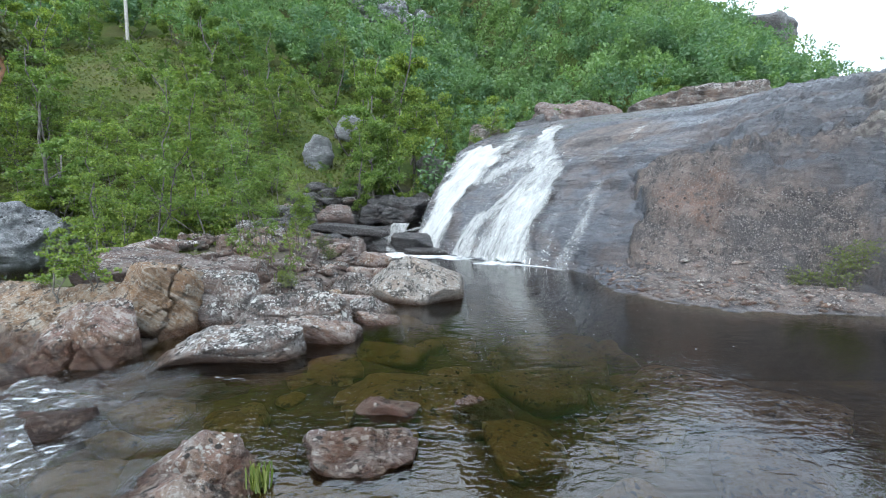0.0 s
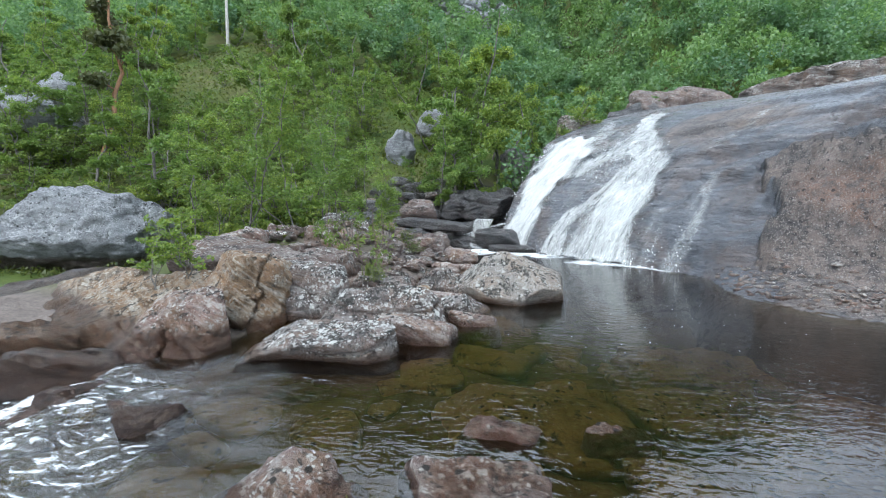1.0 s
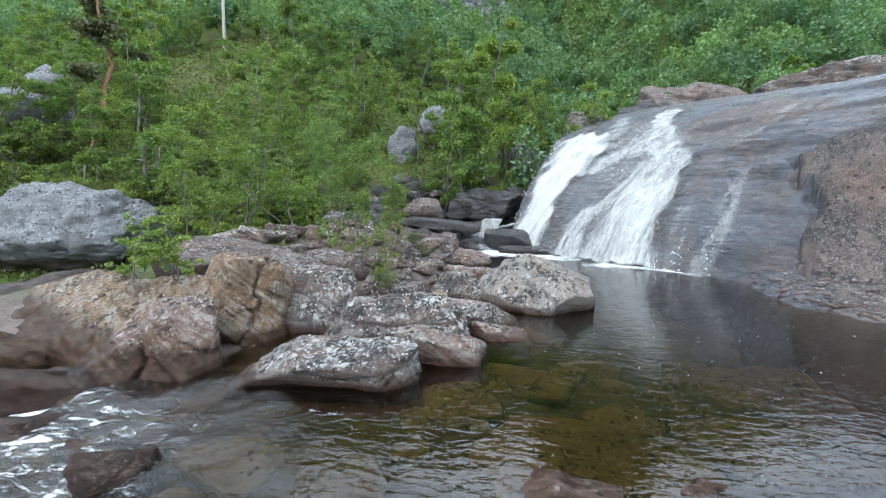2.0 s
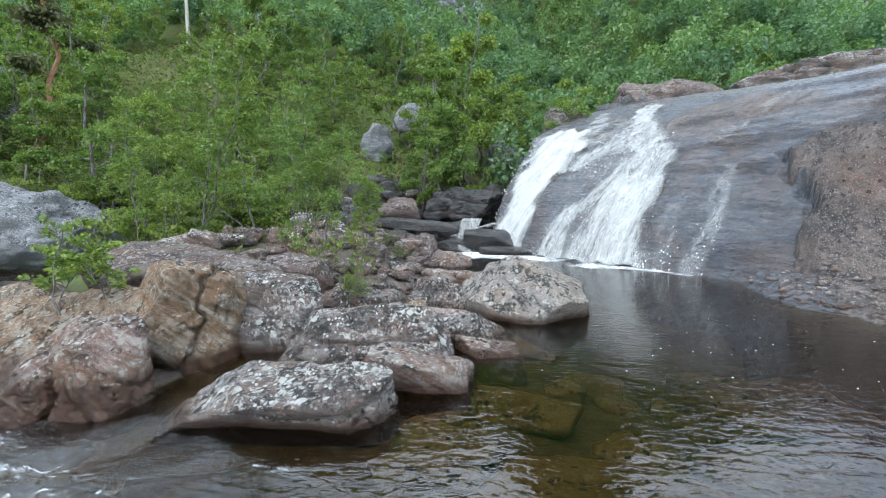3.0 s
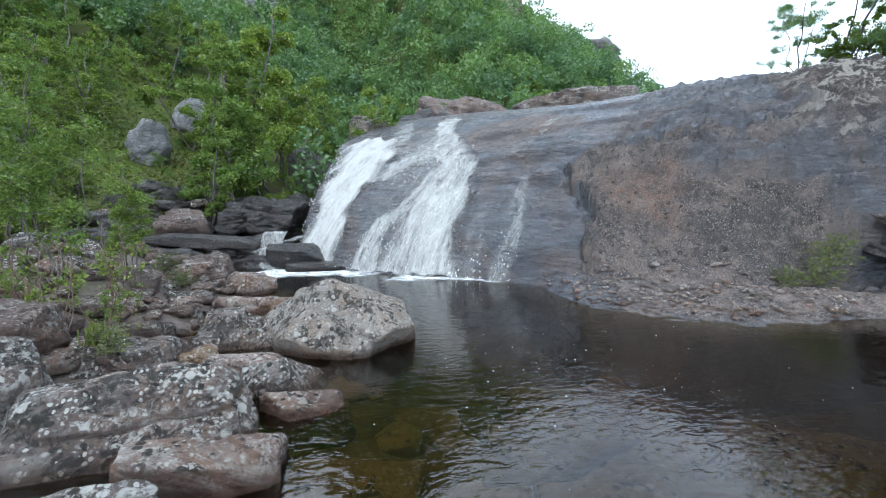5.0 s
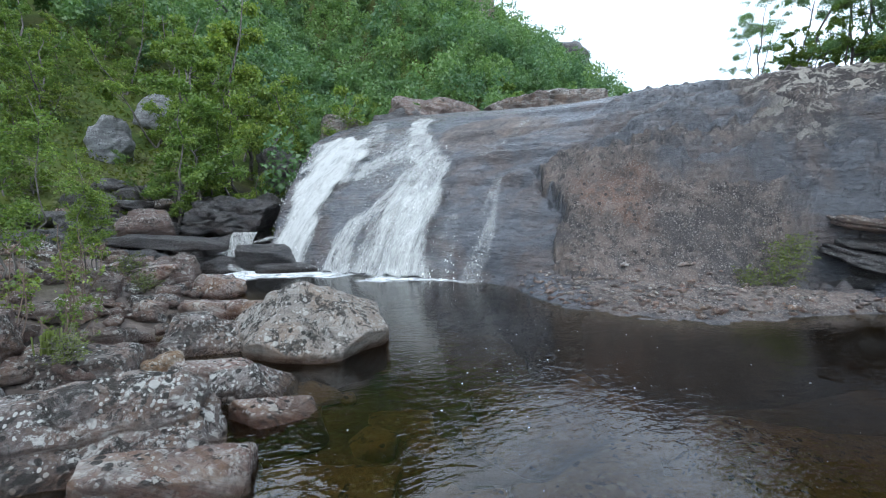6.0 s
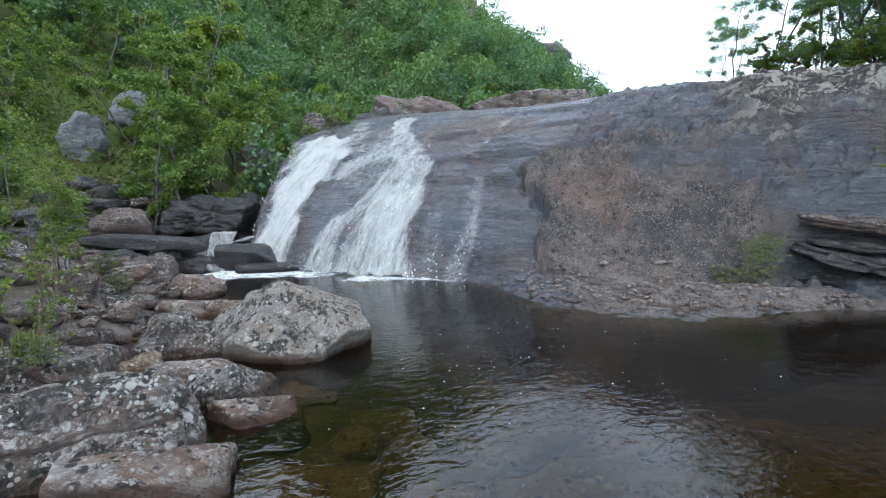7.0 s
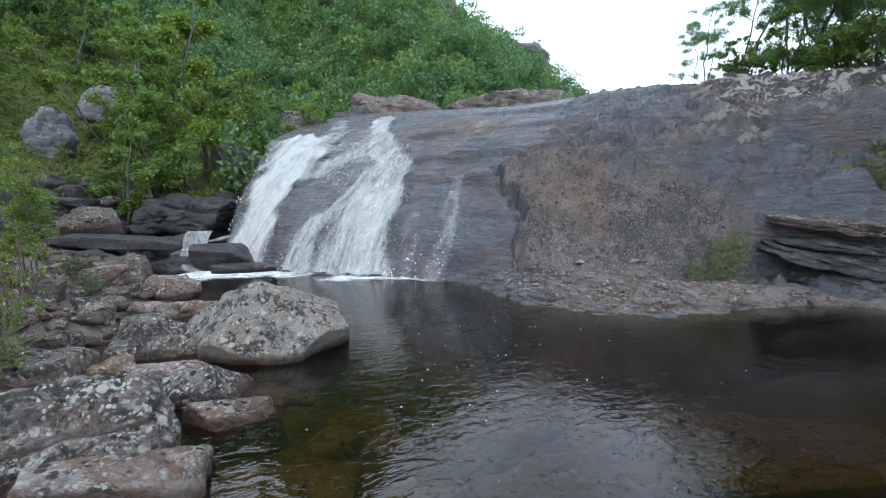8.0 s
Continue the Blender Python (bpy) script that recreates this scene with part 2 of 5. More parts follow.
def rock_material(name, base, warm, pale, pale_amount=0.5, black_amount=0.4, wet_line=True, rough=0.85, layered=0.45, dip=(0.0, 0.0, 0.0), ochre=0.3):
    """Granite with pale and black lichen, and a dark wet band where it stands in water."""
    m, n, l, b = mat(name)
    v = world_coords(n, l)
    oi = n.new("ShaderNodeObjectInfo")
    geo = n.new("ShaderNodeNewGeometry")
    sep = n.new("ShaderNodeSeparateXYZ")
    l.new(geo.outputs["Normal"], sep.inputs[0])
    top = remap(n, l, sep.outputs["Z"], -0.1, 0.55, 0.22, 1.0)
    mott = tex(n, l, v, 1.9, 6, 0.65, 0.4)
    fine = tex(n, l, v, 55, 6, 0.75)
    mid = tex(n, l, v, 15, 9, 0.78, 0.15)
    grain = tex(n, l, v, 27, 8, 0.8, 0.15)
    c = blend(n, l, remap(n, l, mott, 0.38, 0.62), base, warm)
    c = blend(n, l, remap(n, l, oi.outputs["Random"], 0, 1, 0.0, 0.35), c, warm)
    tilted = n.new("ShaderNodeMapping")
    tilted.inputs["Rotation"].default_value = dip
    l.new(v, tilted.inputs["Vector"])
    thin = n.new("ShaderNodeMapping")
    thin.inputs["Scale"].default_value = (0.45, 0.45, 3.0)
    l.new(tilted.outputs[0], thin.inputs["Vector"])
    band = tex(n, l, thin.outputs[0], 3.2, 7, 0.66, 0.5)
    c = blend(n, l, remap(n, l, band, 0.48, 0.60, 0.0, layered), c, blend(n, l, 0.55, c, pale))
    c = blend(n, l, remap(n, l, band, 0.46, 0.36, 0.0, layered), c, blend(n, l, 0.6, c, (0.05, 0.042, 0.04)))
    c = blend(n, l, remap(n, l, grain, 0.50, 0.62, 0.0, 0.75), c, blend(n, l, 0.7, c, (0.025, 0.023, 0.023)))
    stain = tex(n, l, v, 0.95, 7, 0.7, 0.9)
    c = blend(n, l, remap(n, l, stain, 0.50, 0.60, 0.0, ochre), c, blend(n, l, remap(n, l, mid, 0.4, 0.6), (0.36, 0.22, 0.12), (0.23, 0.13, 0.08)))
    dark = tex(n, l, v, 4.2, 10, 0.76, 0.6)
    bl = maths(n, l, "MULTIPLY", remap(n, l, dark, 0.60 - 0.1 * black_amount, 0.63 - 0.1 * black_amount), maths(n, l, "MULTIPLY", top, 0.88))
    c = blend(n, l, bl, c, (0.03, 0.03, 0.026))
    lich = remap(n, l, mid, 0.60 - 0.1 * pale_amount, 0.635 - 0.1 * pale_amount)
    lich = maths(n, l, "MULTIPLY", lich, remap(n, l, tex(n, l, v, 1.35, 6, 0.68, 0.8), 0.44, 0.54, 0.12, 1.0))
    speck = maths(n, l, "MULTIPLY", remap(n, l, grain, 0.425, 0.395), remap(n, l, mott, 0.44, 0.56, 0.1, 0.9))
    pl = maths(n, l, "MULTIPLY", maths(n, l, "MAXIMUM", lich, speck), maths(n, l, "MULTIPLY", top, 0.9))
    c = blend(n, l, pl, c, blend(n, l, remap(n, l, fine, 0.4, 0.6, 0.0, 0.6), pale, blend(n, l, 0.5, pale, base)))
    for size, lo, hue, amount in ((24, 0.80 - 0.2 * pale_amount, pale, 0.9), (10, 0.90 - 0.1 * pale_amount, pale, 0.8), (13, 0.90 - 0.12 * black_amount, (0.025, 0.025, 0.022), 0.9)):
        cell = n.new("ShaderNodeTexVoronoi")
        cell.inputs["Scale"].default_value = size
        l.new(blend(n, l, 0.06, v, n_colour(n, l, v, 9.0)), cell.inputs["Vector"])
        pick = n.new("ShaderNodeSeparateColor")
        l.new(cell.outputs["Color"], pick.inputs[0])
        spot = maths(n, l, "MULTIPLY", remap(n, l, pick.outputs[0], lo, lo + 0.02), remap(n, l, cell.outputs["Distance"], 0.46, 0.36))
        spot = maths(n, l, "MULTIPLY", spot, remap(n, l, tex(n, l, v, 2.2, 5, 0.65, 0.5), 0.42, 0.52, 0.05, 1.0))
        c = blend(n, l, maths(n, l, "MULTIPLY", spot, maths(n, l, "MULTIPLY", top, amount)), c, hue)
    r = rough
    if wet_line:
        pos = n.new("ShaderNodeSeparateXYZ")
        l.new(geo.outputs["Position"], pos.inputs[0])
        wob = maths(n, l, "MULTIPLY", mott, 0.22)
        hz = n.new("ShaderNodeMath")
        hz.operation = "SUBTRACT"
        l.new(pos.outputs["Z"], hz.inputs[0])
        l.new(wob, hz.inputs[1])
        wet = remap(n, l, hz.outputs[0], 0.05, -0.07)
        c = blend(n, l, wet, c, blend(n, l, 1.0, c, (0.33, 0.25, 0.2), "MULTIPLY"))
        r = remap(n, l, wet, 0, 1, rough, 0.3)
    l.new(c, b.inputs["Base Color"])
    if isinstance(r, float):
        b.inputs["Roughness"].default_value = r
    else:
        l.new(r, b.inputs["Roughness"])
    b.inputs["Specular IOR Level"].default_value = 0.35
    crack = tex(n, l, v, 3.1, 10, 0.72, 0.6)
    nb = bump(n, l, None, crack, 1.0, 0.35)
    nb = bump(n, l, None, band, layered, 0.16, nb)
    nb = bump(n, l, None, grain, 1.0, 0.06, nb)
    bump(n, l, b, fine, 0.9, 0.02, nb)
    return m


ROCK = rock_material("grey_granite", (0.118, 0.112, 0.11), (0.235, 0.17, 0.145), (0.70, 0.70, 0.66), 0.76, 0.9)
ROCK_PINK = rock_material("pink_granite", (0.20, 0.155, 0.138), (0.34, 0.21, 0.17), (0.64, 0.62, 0.57), 0.65, 0.55, layered=0.85, dip=(0.35, -0.5, 0.2), ochre=0.5)
ROCK_ORANGE = rock_material("ochre_granite", (0.21, 0.165, 0.12), (0.37, 0.22, 0.115), (0.62, 0.58, 0.50), 0.55, 0.5, layered=1.0, dip=(0.4, -0.6, 0.3), ochre=0.85)
ROCK_PALE = rock_material("pale_granite", (0.33, 0.31, 0.285), (0.40, 0.335, 0.28), (0.62, 0.61, 0.57), 0.55, 0.85)
ROCK_BLUE = rock_material("blue_grey_gneiss", (0.26, 0.272, 0.285), (0.21, 0.215, 0.225), (0.50, 0.51, 0.51), 0.7, 0.3, ochre=0.0)
ROCK_BROWN = rock_material("brown_gneiss", (0.10, 0.078, 0.072), (0.185, 0.122, 0.105), (0.46, 0.44, 0.40), 0.6, 0.5, ochre=0.25)
ROCK_DARK = rock_material("wet_and_shaded_rock", (0.042, 0.044, 0.049), (0.075, 0.063, 0.06), (0.26, 0.26, 0.25), 0.45, 0.4, rough=0.42, ochre=0.0)
ROCK_BED = rock_material("algae_stone", (0.20, 0.14, 0.05), (0.30, 0.20, 0.065), (0.34, 0.29, 0.14), 0.3, 0.4, wet_line=False, rough=0.6)


def face_material():
    m, n, l, b = mat("rock_face")
    v = world_coords(n, l)
    wet = attr(n, "wet")
    big = tex(n, l, v, 0.55, 6, 0.65, 0.8)
    mid = tex(n, l, v, 3.4, 9, 0.74, 0.5)
    fine = tex(n, l, v, 26, 8, 0.78)
    plain = remap(n, l, wet, 0.0, 1.0, 1.0, 0.16)
    dry = blend(n, l, remap(n, l, big, 0.42, 0.55), (0.125, 0.112, 0.11), (0.25, 0.20, 0.175))
    dry = blend(n, l, remap(n, l, tex(n, l, world_coords(n, l, (0.8, 0.8, 1.6)), 1.3, 8, 0.7, 0.8), 0.52, 0.60, 0.0, 0.75), dry, (0.10, 0.095, 0.097))
    dry = blend(n, l, remap(n, l, mid, 0.50, 0.58, 0.0, 0.8), dry, (0.075, 0.07, 0.07))
    orange = maths(n, l, "MULTIPLY", attr(n, "rust"), remap(n, l, mid, 0.38, 0.55))
    dry = blend(n, l, orange, dry, (0.30, 0.195, 0.15))
    dry = blend(n, l, remap(n, l, tex(n, l, v, 2.1, 9, 0.72, 0.7), 0.52, 0.60, 0.0, 0.6), dry, (0.35, 0.285, 0.25))
    spots = n.new("ShaderNodeTexVoronoi")
    spots.inputs["Scale"].default_value = 13
    spots.inputs["Randomness"].default_value = 1.0
    l.new(v, spots.inputs["Vector"])
    sp = maths(n, l, "MULTIPLY", remap(n, l, spots.outputs["Distance"], 0.30, 0.2), remap(n, l, tex(n, l, v, 1.6, 4), 0.47, 0.6))
    dry = blend(n, l, maths(n, l, "MULTIPLY", sp, 0.7), dry, (0.28, 0.265, 0.245))
    for size, lo, hue in ((17, 0.62, (0.38, 0.35, 0.33)), (7, 0.74, (0.05, 0.047, 0.047)), (29, 0.6, (0.44, 0.40, 0.36))):
        cell = n.new("ShaderNodeTexVoronoi")
        cell.inputs["Scale"].default_value = size
        l.new(v, cell.inputs["Vector"])
        pick = n.new("ShaderNodeSeparateColor")
        l.new(cell.outputs["Color"], pick.inputs[0])
        fleck = maths(n, l, "MULTIPLY", remap(n, l, pick.outputs[0], lo, lo + 0.04), remap(n, l, cell.outputs["Distance"], 0.42, 0.30))
        fleck = maths(n, l, "MULTIPLY", fleck, remap(n, l, mid, 0.38, 0.52, 0.15, 0.9))
        dry = blend(n, l, fleck, dry, hue)
    dry = blend(n, l, maths(n, l, "MULTIPLY", attr(n, "lichen"), remap(n, l, tex(n, l, v, 1.1, 8, 0.72, 0.6), 0.46, 0.52, 0.0, 0.85)), dry, (0.055, 0.05, 0.05))
    patch = maths(n, l, "MULTIPLY", remap(n, l, tex(n, l, v, 1.7, 10, 0.74, 0.6), 0.50, 0.53), attr(n, "lichen"))
    dry = blend(n, l, patch, dry, (0.55, 0.51, 0.45))
    dry = blend(n, l, remap(n, l, fine, 0.48, 0.60, 0.0, 0.75), dry, blend(n, l, 0.7, dry, (0.03, 0.028, 0.028)))
    dry = blend(n, l, remap(n, l, fine, 0.41, 0.36, 0.0, 0.65), dry, (0.34, 0.32, 0.30))
    streak = tex(n, l, world_coords(n, l, (0.7, 0.7, 1.5)), 3.0, 9, 0.74, 0.7)
    wetc = blend(n, l, remap(n, l, streak, 0.35, 0.66), (0.05, 0.056, 0.068), (0.125, 0.13, 0.143))
    wetc = blend(n, l, remap(n, l, big, 0.47, 0.60, 0.0, 0.75), wetc, (0.105, 0.082, 0.073))
    seams = tex(n, l, world_coords(n, l, (0.35, 0.35, 2.6)), 2.4, 9, 0.7, 0.9)
    wetc = blend(n, l, remap(n, l, maths(n, l, "ABSOLUTE", maths(n, l, "SUBTRACT", seams, 0.5)), 0.022, 0.0, 0.0, 0.85), wetc, (0.015, 0.016, 0.018))
    wetc = blend(n, l, remap(n, l, fine, 0.50, 0.64, 0.0, 0.3), wetc, (0.05, 0.05, 0.054))
    l.new(blend(n, l, attr(n, "sunk"), blend(n, l, wet, dry, wetc), (0.035, 0.026, 0.014)), b.inputs["Base Color"])
    l.new(remap(n, l, maths(n, l, "MULTIPLY", wet, remap(n, l, streak, 0.3, 0.6, 0.6, 1.0)), 0, 1, 0.85, 0.2), b.inputs["Roughness"])
    b.inputs["Specular IOR Level"].default_value = 0.4
    layers = tex(n, l, world_coords(n, l, (0.55, 0.55, 3.2)), 2.2, 7, 0.7, 0.7)
    pits = tex(n, l, v, 11, 8, 0.75, 0.2)
    nb = bump(n, l, None, maths(n, l, "MULTIPLY", layers, remap(n, l, wet, 0.0, 1.0, 1.0, 0.75)), 0.9, 0.3)
    nb = bump(n, l, None, maths(n, l, "MULTIPLY", mid, plain), 0.9, 0.25, nb)
    nb = bump(n, l, None, maths(n, l, "MULTIPLY", pits, plain), 0.9, 0.09, nb)
    bump(n, l, b, maths(n, l, "MULTIPLY", fine, plain), 0.8, 0.04, nb)
    return m


def ground_material():
    m, n, l, b = mat("ground")
    v = world_coords(n, l)
    big, mid, fine = tex(n, l, v, 0.22, 5), tex(n, l, v, 1.6, 6, 0.65, 0.5), tex(n, l, v, 14, 6, 0.7)
    g = blend(n, l, remap(n, l, mid, 0.35, 0.65), (0.035, 0.065, 0.012), (0.085, 0.115, 0.02))
    g = blend(n, l, remap(n, l, big, 0.45, 0.65, 0.0, 0.6), g, (0.10, 0.075, 0.035))
    g = blend(n, l, remap(n, l, fine, 0.35, 0.7, 0.0, 0.7), g, blend(n, l, 0.6, g, (0.02, 0.03, 0.008)))
    s = blend(n, l, remap(n, l, mid, 0.35, 0.65), (0.10, 0.083, 0.074), (0.17, 0.14, 0.12))
    s = blend(n, l, remap(n, l, fine, 0.4, 0.7, 0.0, 0.7), s, (0.06, 0.05, 0.045))
    bed = blend(n, l, remap(n, l, mid, 0.4, 0.66), (0.045, 0.034, 0.017), (0.10, 0.075, 0.034))
    bed = blend(n, l, remap(n, l, fine, 0.4, 0.7, 0.0, 0.6), bed, (0.02, 0.014, 0.008))
    s = blend(n, l, attr(n, "dark"), s, blend(n, l, remap(n, l, mid, 0.35, 0.65), (0.03, 0.028, 0.028), (0.06, 0.052, 0.048)))
    c = blend(n, l, attr(n, "green"), s, g)
    c = blend(n, l, attr(n, "bed"), c, bed)
    l.new(c, b.inputs["Base Color"])
    b.inputs["Roughness"].default_value = 0.9
    b.inputs["Specular IOR Level"].default_value = 0.2
    nb = bump(n, l, None, mid, 0.8, 0.15)
    bump(n, l, b, fine, 0.7, 0.04, nb)
    return m


def water_material():
    """Clear, peat-brown water: a glossy surface over what lies beneath, with white foam."""
    m, n, l, b = mat("water")
    n.remove(b)
    v = world_coords(n, l, (1, 1, 1))
    clear, gloss, foam = n.new("ShaderNodeBsdfTransparent"), n.new("ShaderNodeBsdfGlossy"), n.new("ShaderNodeBsdfDiffuse")
    l.new(blend(n, l, attr(n, "deep"), (0.78, 0.72, 0.56), (0.36, 0.27, 0.16)), clear.inputs["Color"])
    gloss.inputs["Color"].default_value = (1, 1, 1, 1)
    l.new(remap(n, l, attr(n, "fast"), 0, 1, 0.02, 0.07), gloss.inputs["Roughness"])
    foam.inputs["Color"].default_value = (0.80, 0.83, 0.84, 1)
    rip = tex(n, l, world_coords(n, l, (1.0, 1.9, 1)), 1.7, 2, 0.5, 0.8)
    small = tex(n, l, world_coords(n, l, (1.0, 1.8, 1)), 6.0, 2, 0.5, 0.8)
    nb = bump(n, l, None, rip, 0.10, 0.075)
    nb = bump(n, l, None, small, 0.19, 0.03, nb)
    chop = maths(n, l, "MULTIPLY", tex(n, l, world_coords(n, l, (0.8, 1.6, 1)), 9.0, 5, 0.6, 0.6), attr(n, "fast"))
    nb = bump(n, l, None, chop, 0.5, 0.06, nb)
    fr = n.new("ShaderNodeFresnel")
    fr.inputs["IOR"].default_value = 1.48
    l.new(nb, fr.inputs["Normal"])
    l.new(nb, gloss.inputs["Normal"])
    mix = n.new("ShaderNodeMixShader")
    l.new(fr.outputs[0], mix.inputs[0])
    l.new(clear.outputs[0], mix.inputs[1])
    l.new(gloss.outputs[0], mix.inputs[2])
    fo = attr(n, "foam")
    lace = tex(n, l, world_coords(n, l, (0.7, 1.9, 1)), 4.6, 10, 0.76, 0.7)
    mk = n.new("ShaderNodeMath")
    mk.operation = "SUBTRACT"
    l.new(lace, mk.inputs[0])
    l.new(remap(n, l, fo, 0, 1, 0.86, 0.30), mk.inputs[1])
    fac = remap(n, l, mk.outputs[0], 0.0, 0.16, 0.0, 0.9)
    mix2 = n.new("ShaderNodeMixShader")
    l.new(fac, mix2.inputs[0])
    l.new(mix.outputs[0], mix2.inputs[1])
    l.new(foam.outputs[0], mix2.inputs[2])
    l.new(mix2.outputs[0], n["Material Output"].inputs["Surface"])
    return m


def fall_material():
    """Falling white water, torn into streaks through which the rock shows."""
    m, n, l, b = mat("falling_water")
    n.remove(b)
    uv = coords(n, l, (1, 1, 1), "UV")
    mp = n.new("ShaderNodeMapping")
    mp.inputs["Scale"].default_value = (9.0, 2.2, 1)
    l.new(uv, mp.inputs["Vector"])
    streak = tex(n, l, mp.outputs[0], 1.6, 11, 0.72, 1.1)
    mp2 = n.new("ShaderNodeMapping")
    mp2.inputs["Scale"].default_value = (2.6, 0.9, 1)
    l.new(uv, mp2.inputs["Vector"])
    clump = tex(n, l, mp2.outputs[0], 0.62, 6, 0.62, 1.2)
    full = attr(n, "full")
    su = n.new("ShaderNodeMath")
    su.operation = "ADD"
    spat = tex(n, l, uv, 13.0, 7, 0.75, 0.3)
    l.new(maths(n, l, "ADD", maths(n, l, "MULTIPLY", streak, 0.40), maths(n, l, "MULTIPLY", spat, 0.26)), su.inputs[0])
    l.new(maths(n, l, "MULTIPLY", clump, 0.34), su.inputs[1])
    sb = n.new("ShaderNodeMath")
    sb.operation = "SUBTRACT"
    l.new(su.outputs[0], sb.inputs[0])
    l.new(remap(n, l, full, 0, 1, 0.78, 0.24), sb.inputs[1])
    fac = maths(n, l, "MULTIPLY", remap(n, l, sb.outputs[0], 0.0, 0.23, 0.0, 1.0), remap(n, l, full, 0.3, 0.8, 0.55, 0.95))
    d, t, tr, ad = n.new("ShaderNodeBsdfDiffuse"), n.new("ShaderNodeBsdfTransparent"), n.new("ShaderNodeBsdfTranslucent"), n.new("ShaderNodeMixShader")
    d.inputs["Color"].default_value = (0.61, 0.62, 0.605, 1)
    tr.inputs["Color"].default_value = (0.61, 0.65, 0.605, 1)
    bp = bump(n, l, None, su.outputs[0], 0.9, 0.14)
    l.new(bp, d.inputs["Normal"])
    ad.inputs[0].default_value = 0.25
    l.new(d.outputs[0], ad.inputs[1])
    l.new(tr.outputs[0], ad.inputs[2])
    mix = n.new("ShaderNodeMixShader")
    l.new(fac, mix.inputs[0])
    l.new(t.outputs[0], mix.inputs[1])
    l.new(ad.outputs[0], mix.inputs[2])
    l.new(mix.outputs[0], n["Material Output"].inputs["Surface"])
    return m


def leaf_material(name, a, bcol, c2, tone=False, thin=0.38):
    m, n, l, b = mat(name)
    n.remove(b)
    geo, oi = n.new("ShaderNodeNewGeometry"), n.new("ShaderNodeObjectInfo")
    col = blend(n, l, geo.outputs["Random Per Island"], a, bcol)
    own = attr(n, "tone") if tone else oi.outputs["Random"]
    col = blend(n, l, remap(n, l, own, 0, 1, 0.0, 0.8), col, c2)
    d, tr, g, mx, m2 = (n.new(k) for k in ("ShaderNodeBsdfDiffuse", "ShaderNodeBsdfTranslucent", "ShaderNodeBsdfGlossy", "ShaderNodeMixShader", "ShaderNodeMixShader"))
    l.new(col, d.inputs["Color"])
    l.new(blend(n, l, 1.0, col, (1.25, 1.3, 0.75), "MULTIPLY"), tr.inputs["Color"])
    g.inputs["Roughness"].default_value = 0.45
    mx.inputs[0].default_value, m2.inputs[0].default_value = thin, 0.04
    l.new(d.outputs[0], mx.inputs[1])
    l.new(tr.outputs[0], mx.inputs[2])
    l.new(mx.outputs[0], m2.inputs[1])
    l.new(g.outputs[0], m2.inputs[2])
    l.new(m2.outputs[0], n["Material Output"].inputs["Surface"])
    return m


def bark_material(name, a, b2):
    m, n, l, b = mat(name)
    v = world_coords(n, l, (1, 1, 0.5))
    c = blend(n, l, remap(n, l, tex(n, l, v, 9, 6, 0.7), 0.4, 0.62), a, b2)
    l.new(c, b.inputs["Base Color"])
    b.inputs["Roughness"].default_value = 0.85
    bump(n, l, b, tex(n, l, v, 30, 5), 0.5, 0.01)
    return m


def froth_material():
    m, n, l, b = mat("froth")
    c = blend(n, l, tex(n, l, world_coords(n, l), 40, 4), (0.72, 0.74, 0.73), (0.86, 0.87, 0.86))
    l.new(c, b.inputs["Base Color"])
    b.inputs["Roughness"].default_value = 0.6
    return m


FACE, GROUND, WATER, FALL, FROTH = face_material(), ground_material(), water_material(), fall_material(), froth_material()
LEAF = leaf_material("birch_leaves", (0.08, 0.145, 0.022), (0.25, 0.315, 0.055), (0.07, 0.14, 0.035))
# crest leaves brightened towards blue, with the haze before them painted in
LEAF_CREST_HAZED = leaf_material("hazed_crest_leaves", (0.09, 0.17, 0.06), (0.24, 0.36, 0.16), (0.13, 0.25, 0.14), thin=0.6)
# far leaves are paler and bluer: distance haze put into the colour
LEAF_FAR_HAZED = leaf_material("hazed_far_leaves", (0.085, 0.165, 0.05), (0.19, 0.29, 0.095), (0.065, 0.14, 0.08), True)
LEAF_LOW = leaf_material("shrub_leaves", (0.075, 0.13, 0.02), (0.24, 0.29, 0.05), (0.10, 0.17, 0.035))
# darker copy of the shrub leaves, coloured for the shade between crowns
LEAF_FLOOR_SHADED = leaf_material("shaded_floor_leaves", (0.035, 0.06, 0.012), (0.14, 0.16, 0.03), (0.08, 0.10, 0.02), True)
NEEDLE = leaf_material("pine_needles", (0.05, 0.075, 0.03), (0.11, 0.10, 0.04), (0.07, 0.08, 0.035))
GRASS = leaf_material("grass_blades", (0.09, 0.135, 0.025), (0.19, 0.21, 0.06), (0.12, 0.15, 0.04))
BARK = bark_material("birch_bark", (0.17, 0.155, 0.14), (0.045, 0.04, 0.035))
TWIG = bark_material("bare_twigs", (0.17, 0.12, 0.09), (0.10, 0.07, 0.055))
PINE_BARK = bark_material("pine_bark", (0.28, 0.14, 0.07), (0.13, 0.08, 0.05))
GREYWOOD = bark_material("grey_wood", (0.42, 0.40, 0.37), (0.27, 0.25, 0.23))


